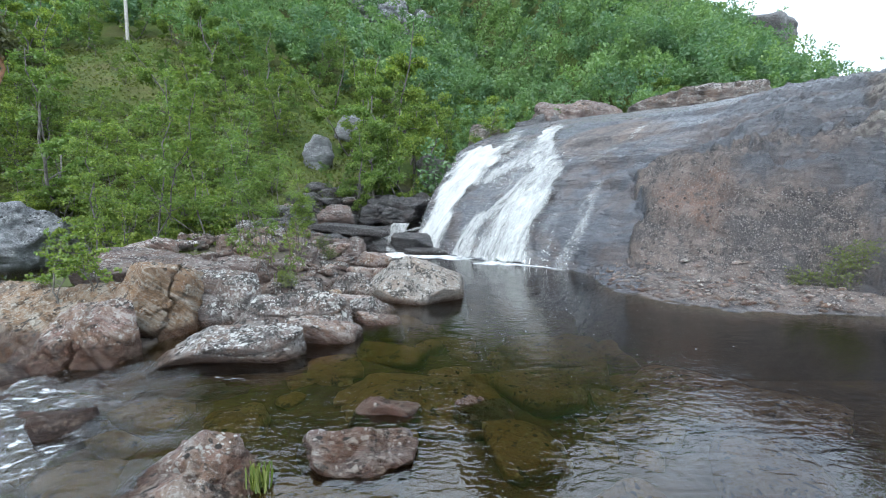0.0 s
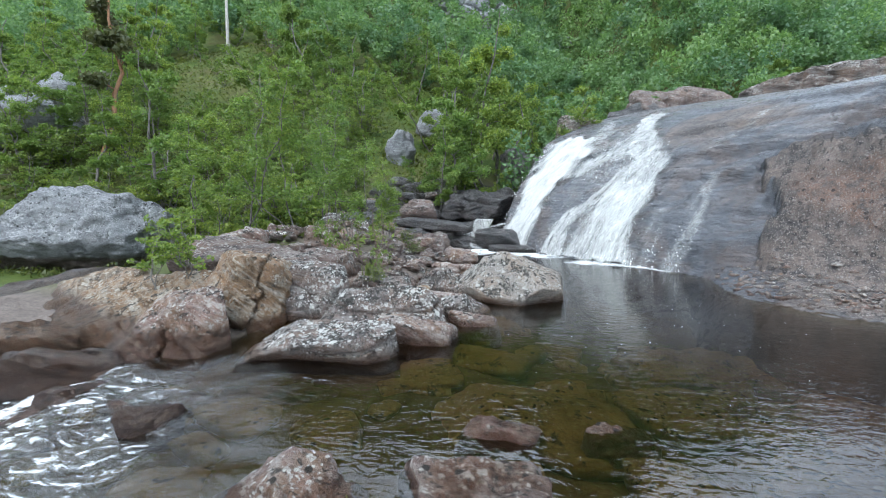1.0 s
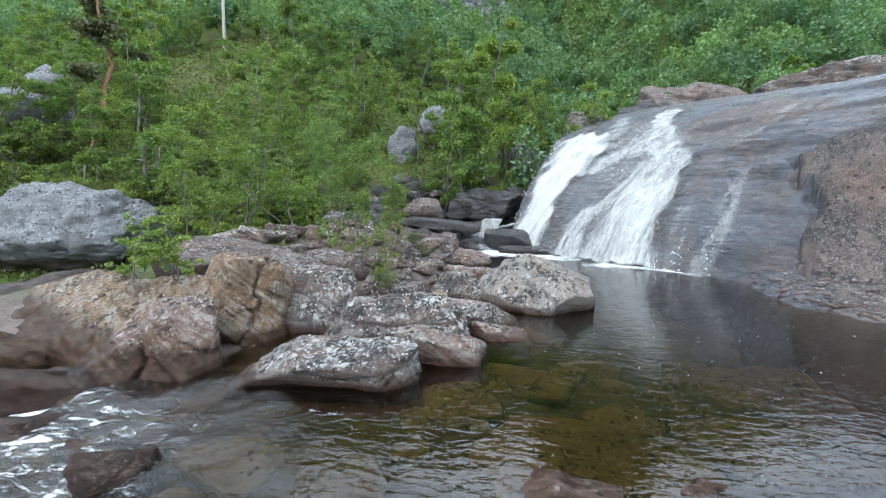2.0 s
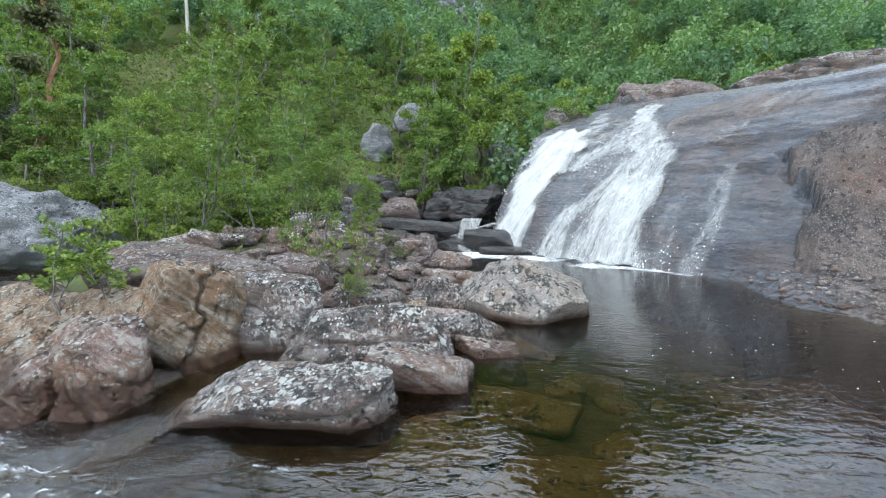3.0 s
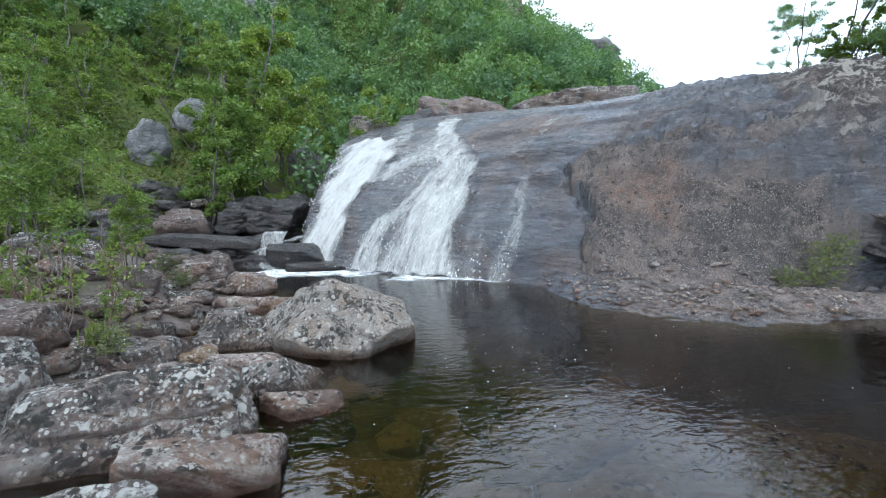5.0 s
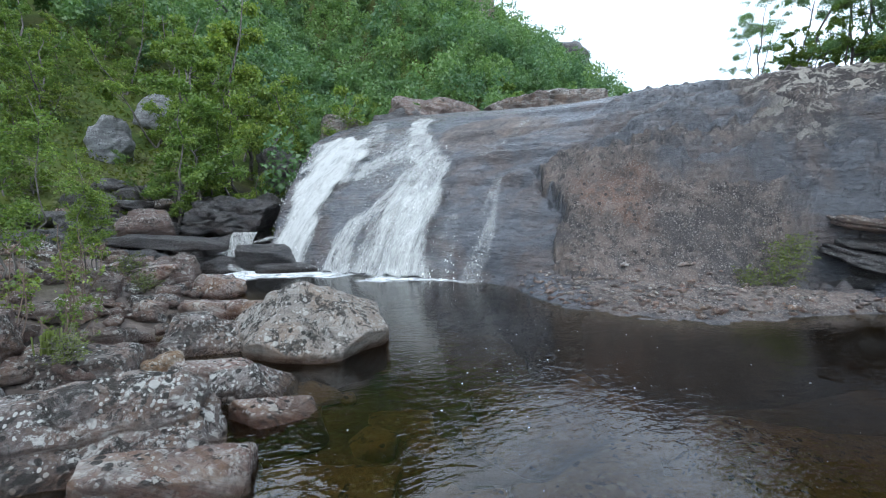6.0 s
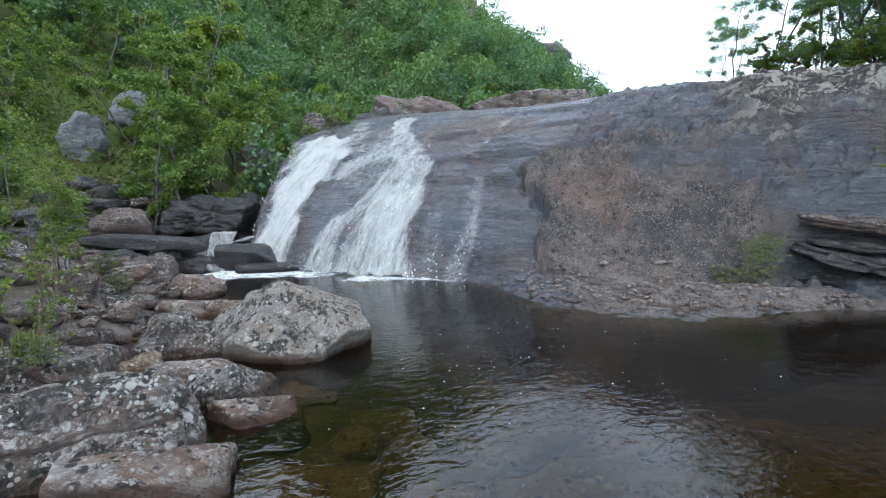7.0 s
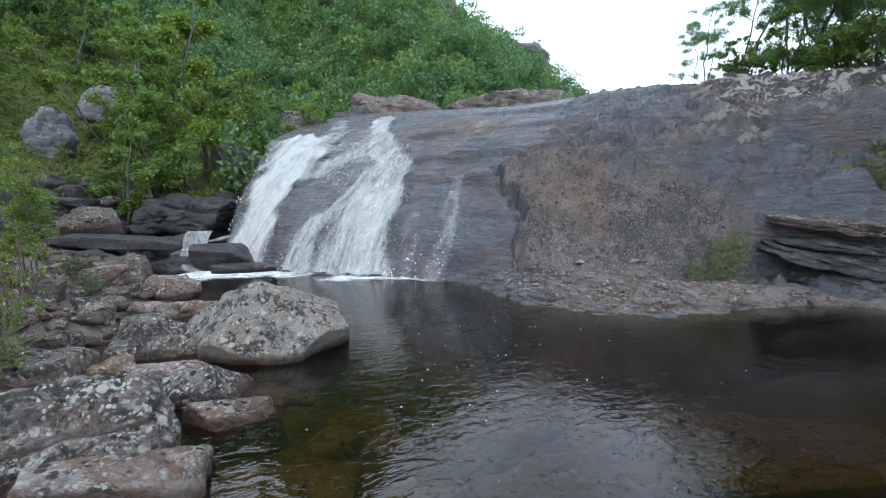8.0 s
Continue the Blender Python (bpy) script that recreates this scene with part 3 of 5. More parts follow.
# ---- mesh helpers ----
def mesh_of(name, verts, faces, material, smooth=True, attrs=(), uv=None):
    me = bpy.data.meshes.new(name)
    faces = np.asarray(faces, dtype=np.int32)
    k = faces.shape[1]
    me.vertices.add(len(verts))
    me.vertices.foreach_set("co", np.asarray(verts, dtype=np.float32).ravel())
    me.loops.add(faces.size)
    me.loops.foreach_set("vertex_index", faces.ravel())
    me.polygons.add(len(faces))
    me.polygons.foreach_set("loop_start", np.arange(0, faces.size, k, dtype=np.int32))
    me.update(calc_edges=True)
    if smooth:
        me.polygons.foreach_set("use_smooth", np.ones(len(faces), dtype=bool))
    for key, val in attrs:
        a = me.attributes.new(key, "FLOAT", "POINT")
        a.data.foreach_set("value", np.asarray(val, dtype=np.float32))
    if uv is not None:
        lay = me.uv_layers.new(name="UVMap")
        lay.data.foreach_set("uv", np.asarray(uv, dtype=np.float32)[faces.ravel()].ravel())
    me.materials.append(material)
    return me


def grid_faces(nu, nv):
    i = np.arange(nu * nv).reshape(nu, nv)
    return np.stack([i[:-1, :-1].ravel(), i[1:, :-1].ravel(), i[1:, 1:].ravel(), i[:-1, 1:].ravel()], -1)


def part(name, me, parent, label=""):
    ob = new(name, me)
    ob.parent = parent
    return tagged(ob, label)


def spread(points, steps):
    """Coordinates from points[0] to points[-1], with the given step within each stretch."""
    r = [np.arange(a, b, h) for a, b, h in zip(points[:-1], points[1:], steps)]
    return np.concatenate(r + [np.array([points[-1]])])


# ---- the setting ----
gx = spread([-1500, -400, -120, -45, -16, 14, 40, 120, 400, 1500], [220, 35, 5, 1.0, 0.16, 0.9, 4, 35, 220])
gy = spread([-1500, -300, -40, -6, 26, 60, 140, 400, 1500], [240, 40, 3, 0.16, 0.8, 4, 35, 220])
X, Y = (a.ravel() for a in np.meshgrid(gx, gy, indexing="ij"))
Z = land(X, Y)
wet_bed = sstep(0.06, -0.05, Z - water_level(X, Y)) * (Y < 27)
grn = sstep(2.4, 4.2, bank(Y) - X - 1.3 * sstep(17, 19, Y) + 1.1 * fbm(xyz(X * 0.5, Y * 0.5, 1.0), 3)) * sstep(8.5, 10.5, Y) + (Y < -2.5) + sstep(25, 27, Y) * sstep(2.6, 4.2, np.hypot((X + 0.6) * 0.8, Y - 26.0))
# dark: dark bank stone, plus the gully's deep shade put into the colour
ground = new("ground", mesh_of("ground", xyz(X, Y, Z), grid_faces(len(gx), len(gy)), GROUND, attrs=[("green", np.clip(grn + (X > 9) * (Z > 1.2), 0, 1)), ("bed", wet_bed), ("dark", sstep(17.0, 19.5, Y) * (Y < 29) * sstep(-8.5, -6.5, X))]))
tagged(ground, "mossy green hillside running down to a stony stream bed", "ground", kind="structure")

sx = spread([-23, -18, -9.5, 2.5, 12], [0.15, 0.08, 0.05, 0.12])
du = spread([-4.8, 4.5, 8, 12, 45], [0.05, 0.08, 0.14, 0.6])
S, D = (a.ravel() for a in np.meshgrid(sx, du, indexing="ij"))
U = D + foot(S)
X, Y = (S + U) / R2, (U - S) / R2
Z, dd, ss, side = face(X, Y)
low = fbm(xyz(S * 0.8, U * 0.5, 3.3), 4)
crisp = 0.16 * fbm(xyz(S * 3.0, U * 3.0, 6.6), 4)
wetness = sstep(0.04, -0.04, side + crisp) * sstep(9.5, 6.0, dd + low)
band = sstep(2.0, 2.7, dd + 0.4 * low) * sstep(4.4, 3.6, dd + 0.3 * low) * sstep(-4.2, -3.4, ss + 0.3 * low) * 0.9
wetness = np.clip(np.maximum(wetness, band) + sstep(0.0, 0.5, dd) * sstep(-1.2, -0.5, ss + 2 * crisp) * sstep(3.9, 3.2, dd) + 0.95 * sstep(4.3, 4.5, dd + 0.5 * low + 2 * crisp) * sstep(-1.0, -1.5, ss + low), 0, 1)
wetness = wetness * (1 - 0.85 * sstep(1.9, 1.2, np.hypot((ss + 10.2) * 0.75, dd - 6.4) + 0.5 * low))
wetness = np.clip(np.maximum(wetness, 0.5 * sstep(0.07, 0.01, Z)), 0, 1)
rust = sstep(1.0, 1.25, dd + 0.3 * low) * sstep(2.7, 2.0, dd + 0.3 * low) * sstep(-6.3, -5.6, ss) * sstep(-3.2, -4.2, ss + 0.4 * low)
lich = sstep(3.3, 3.7, dd) * sstep(-2.2, -0.6, ss)
rock_face = new("rock_face", mesh_of("rock_face", xyz(X, Y, Z), grid_faces(len(sx), len(du)), FACE, attrs=[("wet", wetness), ("rust", rust), ("lichen", lich), ("sunk", sstep(0.0, -0.22, Z))]))
tagged(rock_face, "sloping granite rock face, dark and wet beside the fall, brown and speckled beyond", "rock face", kind="structure")

wx = spread([-22, -9, 15], [0.3, 0.09])
wy = spread([-8, -1, 9, 25], [0.5, 0.09, 0.14])
X, Y = (a.ravel() for a in np.meshgrid(wx, wy, indexing="ij"))
fast = sstep(-2.2, -4.2, X + 0.35 * (Y - 5)) * sstep(7.6, 6.4, Y)
Z = water_level(X, Y) + fast * (0.045 * fbm(xyz(X * 1.5, Y * 2.8, 0.0), 3) + 0.03 * fbm(xyz(X * 3.0, Y * 4.5, 3.0), 2))
_, dd, ss, _ = face(X, Y, False)
foam = 0.10 * fast * sstep(-3.6, -5.6, X + 0.4 * (Y - 5)) + 0.46 * fast + 0.07 * fast * sstep(3.4, 4.2, Y) * sstep(6.4, 5.6, Y)
foam = np.maximum(foam, 0.85 * sstep(0.75, 0.15, np.abs(X + 7.0 - 0.25 * (Y - 5.6))) * sstep(4.0, 4.8, Y) * sstep(7.2, 6.4, Y))
foam = np.maximum(foam, 0.60 * sstep(1.9, 0.3, np.hypot((X + 4.5) * 0.75, (Y - 4.2) * 1.2)))
foam = np.maximum(foam, 0.50 * sstep(0.45, 0.1, np.hypot((X + 2.75) * 0.6, Y - 5.85)))
foam = np.maximum(foam, sstep(-1.9, -0.1, dd + 0.9 * fbm(xyz(X * 0.9, Y * 0.9, 2.0), 4)) * sstep(-7.2, -8.6, ss) * 0.82)
foam = np.maximum(foam, 0.84 * sstep(1.9, 0.5, np.hypot((X + 1.3) * 0.7, Y - 18.9) + 0.4 * fbm(xyz(X * 1.2, Y * 1.2, 4.0), 3)))
foam = np.maximum(foam, 0.80 * sstep(-1.1, -0.1, dd + 0.6 * fbm(xyz(X * 1.3, Y * 1.3, 9.0), 3) - 0.5 * sstep(-11.5, -13.5, ss)) * sstep(-8.2, -9.4, ss))
foam = np.maximum(foam, sstep(-3.0, -1.2, dd) * sstep(-13.4, -15.0, ss) * 0.95)
deep = 1 - np.exp(-np.clip(Z - np.maximum(land(X, Y), face(X, Y)[0]), 0, 4) / 0.8)
water = new("water", mesh_of("water", xyz(X, Y, Z), grid_faces(len(wx), len(wy)), WATER, attrs=[("foam", foam), ("fast", fast), ("deep", deep)]))
tagged(water, "clear peat-brown pool leaving over a white rapid", "water", kind="structure")


# ---- rocks ----
def ball(level):
    bm = bmesh.new()
    bmesh.ops.create_icosphere(bm, subdivisions=level, radius=1)
    v = np.array([x.co[:] for x in bm.verts])
    f = np.array([[x.index for x in p.verts] for p in bm.faces])
    bm.free()
    return v, f


BALLS = {k: ball(k) for k in (2, 3, 4, 5, 6)}


def rock_mesh(name, size, seed, material, cuts=(), level=4, sharp=44, rough=0.085, extra=5, chips=8, crack=None, beds=None):
    """A split boulder: a ball of flat faces with worn edges, rough all over."""
    g = np.random.default_rng(seed)
    v, f = BALLS[level]
    skew = Euler(g.uniform(-0.22, 0.22, 3)).to_matrix()
    planes = [(*(skew @ Vector(q)), 1) for q in ((1, 0, 0), (-1, 0, 0), (0, 1, 0), (0, -1, 0), (0, 0, 1), (0, 0, -1))]
    for _ in range(extra):
        q = g.normal(size=3)
        planes.append((*(q / np.linalg.norm(q)), g.uniform(0.74, 1.0)))
    planes += list(cuts)
    tot = 0
    for a, b, c, dist in planes:
        k = math.sqrt(a * a + b * b + c * c)
        tot = tot + np.clip((v @ np.array([a, b, c]) / k) / dist, 0, None) ** sharp
    p = v * (tot ** (-1 / sharp))[:, None]
    for _ in range(chips):
        q = g.normal(size=3)
        q /= np.linalg.norm(q)
        far = p @ q
        over = far - far.max() * g.uniform(0.84, 0.97)
        p = p - np.clip(over, 0, None)[:, None] * q
    half = np.array(size) / 2
    p = p * half
    mean = float(np.mean(half))
    q = p / mean
    off = seed * 3.7
    n1 = fbm(q * 1.5 + off, 5, 0.55)
    n2 = np.abs(fbm(q * 1.6 + off + 40, 3, 0.5))
    steps = np.floor(3 * vnoise(q * 2.3 + off + 9)) / 3
    p = p + v * (mean * rough * (n1 * 0.8 + 1.0 * steps - 1.6 * sstep(0.07, 0.0, n2) + 0.5 * fbm(q * 6 + off, 3)))[:, None]
    if beds:
        lay = (q @ np.array(beds[:3])) * beds[3] + 0.5 * fbm(q * 0.9 + off + 3, 3)
        cut = lay - np.floor(lay)
        tier = vnoise(np.stack([np.floor(lay) * 3.3 + off, 0 * lay, 0 * lay], -1))
        p = p + v * (mean * (0.07 * tier - 0.11 * sstep(0.16, 0.0, np.minimum(cut, 1 - cut) * 1.6)))[:, None]
    if crack:
        away = np.abs(p @ np.array(crack[:3]) / mean - crack[3] + 0.14 * fbm(q * 1.8 + off + 5, 3))
        p = p - v * (0.26 * mean * sstep(0.09, 0.0, away))[:, None]
    return mesh_of(name, p, f, material)


def boulder(x, y, z, size, yaw, seed, material, label, tilt=(0, 0), cuts=(), level=4, name="boulder", group="", **kw):
    ob = new(name, rock_mesh(name, size, seed, material, cuts, level, **kw))
    ob.matrix_world = pose(x, y, z, tilt[0], tilt[1], yaw)
    return tagged(ob, label, "boulder", group)


def hewn(at, half, planes, seed, material, label, level=6, rough=0.03, crack=None, beds=None, name="boulder", chips=16, ridge=None):
    """A broken boulder about the place at: flat faces, each a normal and a place that it passes through, with chipped edges and an uneven skin."""
    g = np.random.default_rng(seed)
    at, half = np.array(at), np.array(half)
    v, f = BALLS[level]
    ray = v * half
    q = ray / float(np.mean(half))
    off = seed * 3.7
    if ridge:
        planes = planes + [((0, 0.6, 0.8), (at[0], *ridge))]
    tot = 0
    for i, (nrm, place) in enumerate(planes):
        nrm = np.array(nrm) / np.linalg.norm(nrm)
        away = max(0.08, float((np.array(place) - at) @ nrm))
        uneven = 1 + 0.07 * vnoise(q * 1.4 + off + 11 * i) + 0.03 * vnoise(q * 4.5 + off + 5 * i)
        tot = tot + np.clip((ray @ nrm) / (away * uneven), 0, None) ** 70
    p = ray * (tot ** (-1 / 70))[:, None]
    for _ in range(chips):
        k = g.normal(size=3)
        k /= np.linalg.norm(k)
        far = p @ k
        over = far - far.max() * g.uniform(0.88, 0.985)
        p = p - np.clip(over, 0, None)[:, None] * k
    skin = rough * (1.0 * fbm(p * 2.6 + off, 5, 0.55) + 0.9 * np.floor(3 * vnoise(p * 3.2 + off + 9)) / 3 - 1.5 * sstep(0.05, 0.0, np.abs(fbm(p * 2.1 + off + 40, 3))))
    if beds:
        lay = p @ np.array(beds[:3]) * beds[3] + 0.6 * fbm(p * 0.9 + off + 3, 3)
        cut = lay - np.floor(lay)
        tier = vnoise(np.stack([np.floor(lay) * 3.3 + off, 0 * lay, 0 * lay], -1))
        skin = skin + 0.035 * tier - 0.04 * sstep(0.2, 0.0, np.minimum(cut, 1 - cut) * 1.6)
    if crack:
        gap = np.abs(p @ np.array(crack[:3]) - crack[3] + 0.12 * fbm(p * 2.4 + off + 5, 3))
        skin = skin - 0.13 * sstep(0.035, 0.0, gap)
    p = p + v * skin[:, None]
    ob = new(name, mesh_of(name, p, f, material))
    ob.matrix_world = pose(*at)
    return tagged(ob, label, "boulder")


UNDER = ((0, 0, -1), (0, 0, -0.7))
# boulders that stand in and along the pool
hewn((-0.72, 10.9, 0.2), (1.0, 0.8, 0.7), [((0.5, -0.2, 0.84), (-0.48, 10.7, 0.75)), ((-0.72, -0.25, 0.6), (-1.2, 10.8, 0.84)), ((-0.15, -0.72, 0.66), (-0.73, 10.38, 0.42)), ((-0.1, -1, -0.1), (-0.77, 10.16, 0.05)), ((0.6, -0.62, -0.5), (0.08, 10.42, 0.24)),
     ((1, -0.1, 0.12), (0.27, 10.8, 0.35)), ((0, 1, 0.3), (-0.7, 11.8, 0.3)), ((-1, -0.2, -0.1), (-1.76, 10.8, 0.15)), ((-0.55, -0.75, -0.35), (-1.25, 10.35, 0.05)), UNDER], 3, ROCK_PALE, "pale grey angular boulder standing alone in the pool", ridge=(10.95, 1.02), chips=0)
hewn((-2.02, 7.6, 0.06), (0.6, 0.4, 0.3), [((0.16, -0.12, 0.95), (-2.0, 7.5, 0.34)), ((0, -0.92, -0.35), (-2.0, 7.29, 0.16)), ((1, -0.15, 0.15), (-1.48, 7.5, 0.1)), ((-1, 0, 0.2), (-2.62, 7.6, 0)), ((0, 1, 0.2), (-2, 8.0, 0.1)), ((0.6, -0.7, 0.3), (-1.62, 7.38, 0.2)), ((0, 0, -1), (0, 0, -0.35))], 5, ROCK_PINK, "flat pinkish boulder with a squared end at the water", ridge=(7.62, 0.35), level=5, rough=0.02)
hewn((-2.7, 8.6, 0.1), (1.1, 0.6, 0.5), [((0.08, -0.76, 0.62), (-2.5, 8.22, 0.33)), ((-0.08, -0.05, 0.99), (-2.5, 8.6, 0.62)), ((0.9, -0.28, 0.22), (-1.7, 8.6, 0.2)), ((-0.7, -0.2, 0.6), (-3.62, 8.4, 0.38)), ((0.5, 0.1, 0.8), (-1.95, 8.5, 0.53)), ((0.1, -1, -0.1), (-2.6, 7.95, 0.05)), ((0, 1, 0.2), (-2.7, 9.3, 0.2)), ((-1, 0, 0), (-3.9, 8.5, 0)), ((0.8, 0.5, 0.1), (-1.82, 8.7, 0.2)), UNDER], 8, ROCK, "large grey lichen-spotted boulder with a flat sloping top", ridge=(8.62, 0.62), beds=(0.1, -0.5, 0.85, 2.2))
hewn((-3.4, 10.25, 0.2), (0.65, 0.5, 0.45), [((0.14, -0.22, 0.95), (-3.35, 10.1, 0.52)), ((0, -0.95, 0.25), (-3.3, 9.78, 0.2)), ((0.95, -0.2, 0.2), (-2.83, 10.1, 0.2)), ((-0.9, -0.2, 0.3), (-4.05, 10.2, 0.2)), ((0, 1, 0.2), (-3.4, 10.9, 0.2)), UNDER], 12, ROCK, "grey boulder with black and white lichen", ridge=(10.25, 0.52), level=5)
hewn((-2.35, 11.5, 0.12), (0.6, 0.5, 0.4), [((-0.55, -0.2, 0.8), (-2.6, 11.4, 0.4)), ((0.5, -0.25, 0.8), (-2.05, 11.35, 0.35)), ((0, -0.9, 0.35), (-2.3, 11.1, 0.15)), ((1, 0, 0.2), (-1.7, 11.4, 0)), ((-1, 0, 0.1), (-2.9, 11.5, 0)), ((0, 1, 0), (-2.3, 12.0, 0)), UNDER], 14, ROCK, "rounded grey boulder at the pool edge", ridge=(11.5, 0.42), level=5)
hewn((-2.05, 10.05, 0.04), (0.5, 0.3, 0.22), [((0.05, -0.15, 1), (-2.05, 10.0, 0.22)), ((0, -0.95, 0.2), (-2.05, 9.8, 0.05)), ((1, 0, 0.2), (-1.55, 10, 0)), ((-1, 0, 0.2), (-2.5, 10, 0)), ((0, 1, 0), (-2, 10.4, 0)), ((0, 0, -1), (0, 0, -0.35))], 17, ROCK_PINK, "low flat boulder at the pool edge", ridge=(10.1, 0.22), level=5, rough=0.02)
hewn((-1.55, 9.4, 0.04), (0.42, 0.35, 0.3), [((-0.4, -0.35, 0.8), (-1.68, 9.28, 0.3)), ((0.72, -0.2, 0.6), (-1.38, 9.3, 0.22)), ((-0.2, -0.95, 0.1), (-1.6, 9.1, 0)), ((-1, 0, 0), (-1.98, 9.4, 0)), ((0, 1, 0.1), (-1.5, 9.85, 0)), ((1, 0, 0), (-1.05, 9.4, 0)), ((0, 0, -1), (0, 0, -0.4))], 20, ROCK, "grey wedge-shaped boulder at the pool edge", ridge=(9.38, 0.33), level=5, rough=0.02)
hewn((-1.3, 8.8, -0.02), (0.42, 0.3, 0.2), [((0.24, -0.16, 0.95), (-1.4, 8.75, 0.14)), ((-0.7, -0.7, 0), (-1.6, 8.64, 0.1)), ((0.12, -1, 0.1), (-1.3, 8.48, 0)), ((0.9, 0.1, 0.4), (-0.86, 8.6, -0.06)), ((0, 1, 0), (-1.3, 9.2, 0)), ((-1, 0.1, 0), (-1.75, 8.9, 0)), ((0, 0, -1), (0, 0, -0.35))], 23, ROCK_PINK, "low wedge of rock running into the water", ridge=(8.85, 0.14), level=5, rough=0.02)
boulder(-2.62, 10.35, 0.08, (0.5, 0.4, 0.36), 40, 26, ROCK_ORANGE, "small ochre stone between larger boulders")
boulder(-2.2, 13.6, 0.05, (1.7, 0.7, 0.5), -10, 29, ROCK_PINK, "long low boulder lying along the water")
hewn((-2.95, 6.9, 0.0), (1.2, 0.6, 0.4), [((-0.04, -0.2, 0.97), (-2.7, 6.7, 0.36)), ((-0.42, -0.3, 0.85), (-3.8, 6.45, 0.10)), ((0.04, -0.86, -0.5), (-3.0, 6.31, 0.2)), ((0.9, -0.3, 0.2), (-2.1, 6.9, 0.1)), ((0.5, -0.8, 0.1), (-2.32, 6.5, 0.05)), ((0, 1, 0.2), (-3, 7.6, 0.2)), ((-0.5, 0.8, 0.2), (-3.8, 7.1, 0)), ((-1, -0.5, 0), (-4.3, 6.4, 0)), ((0.7, 0.6, 0.1), (-2.22, 7.12, 0.1)), UNDER],
     32, ROCK, "long slab tilted to the water with lichen on top", ridge=(6.98, 0.42), beds=(0.15, -0.3, 0.95, 3.4))
hewn((-4.25, 9.0, 0.35), (0.7, 0.6, 0.6), [((-0.08, -0.92, 0.28), (-4.2, 8.46, 0.4)), ((0.05, -0.28, 0.95), (-4.2, 8.85, 0.92)), ((0.85, -0.4, 0.25), (-3.6, 8.75, 0.5)), ((-1, -0.1, 0), (-4.88, 8.9, 0.4)), ((0, 1, 0.1), (-4.2, 9.7, 0.3)), ((0.85, 0.45, 0.1), (-3.62, 9.0, 0.4)), UNDER], 35, ROCK, "blocky grey boulder with dark lichen", ridge=(8.95, 0.93), beds=(0.4, -0.3, 0.8, 2.2))
hewn((-5.2, 8.35, 0.45), (0.75, 0.7, 0.8), [((-0.55, -0.62, 0.5), (-5.6, 7.98, 0.72)), ((0.58, -0.78, 0.12), (-4.88, 7.93, 0.6)), ((0.05, -0.12, 1), (-5.0, 8.3, 1.17)), ((0.95, -0.1, 0.1), (-4.55, 8.3, 0.5)), ((-0.1, -0.85, -0.5), (-5.2, 7.66, 0.12)), ((0, 1, 0), (-5, 9.1, 0.5)), ((-1, 0, 0.25), (-6.1, 8.3, 0.35)), ((0.6, -0.2, 0.75), (-4.7, 8.2, 1.0)), UNDER],
     38, ROCK_ORANGE, "upright ochre and grey boulder split by a deep crack", ridge=(8.42, 1.18), crack=(0.93, 0.1, -0.12, 0.30))
hewn((-5.75, 7.45, 0.0), (1.0, 0.6, 0.6), [((-0.42, -0.4, 0.8), (-5.8, 7.3, 0.48)), ((0.05, -0.95, 0.22), (-5.4, 6.86, 0.1)), ((0.9, -0.32, 0.2), (-4.9, 7.2, 0.1)), ((0.4, -0.4, 0.8), (-5.2, 7.3, 0.6)), ((0, 1, 0.1), (-5.7, 8.1, 0.1)), ((-1, -0.1, 0.2), (-6.9, 7.3, 0)), ((0.75, 0.65, 0.05), (-5.1, 7.5, 0.2)), UNDER],
     41, ROCK_PINK, "banded pink and white boulder at the stream's edge", ridge=(7.55, 0.66), beds=(0.55, -0.35, 0.75, 3.4), crack=(0.85, -0.3, 0.3, 0.2))
hewn((-7.4, 8.6, -0.2), (1.8, 1.2, 0.8), [((-0.2, -0.36, 0.9), (-7.2, 8.4, 0.42)), ((-0.2, -0.95, 0.3), (-7.4, 7.3, -0.15)), ((1, -0.1, 0.2), (-5.9, 8.5, 0.2)), ((-0.9, -0.3, 0.3), (-9.1, 8.4, 0)), ((0, 1, 0.1), (-7.4, 10.0, 0)), ((0, 0, -1), (0, 0, -1.1))], 44, ROCK_ORANGE, "sloping shelf of banded bedrock above the stream", ridge=(9.0, 0.62), beds=(0.35, -0.55, 0.75, 3.2), rough=0.04)
boulder(-6.3, 9.9, 0.55, (3.4, 1.7, 1.25), 10, 47, ROCK_BROWN, "smooth purple-brown bedrock hump", cuts=[(0, -0.3, 0.9, 0.8)], level=5, rough=0.04)
boulder(-4.6, 10.1, 0.62, (1.3, 1.0, 0.8), -20, 50, ROCK_BROWN, "dark brown block behind the shore boulders")
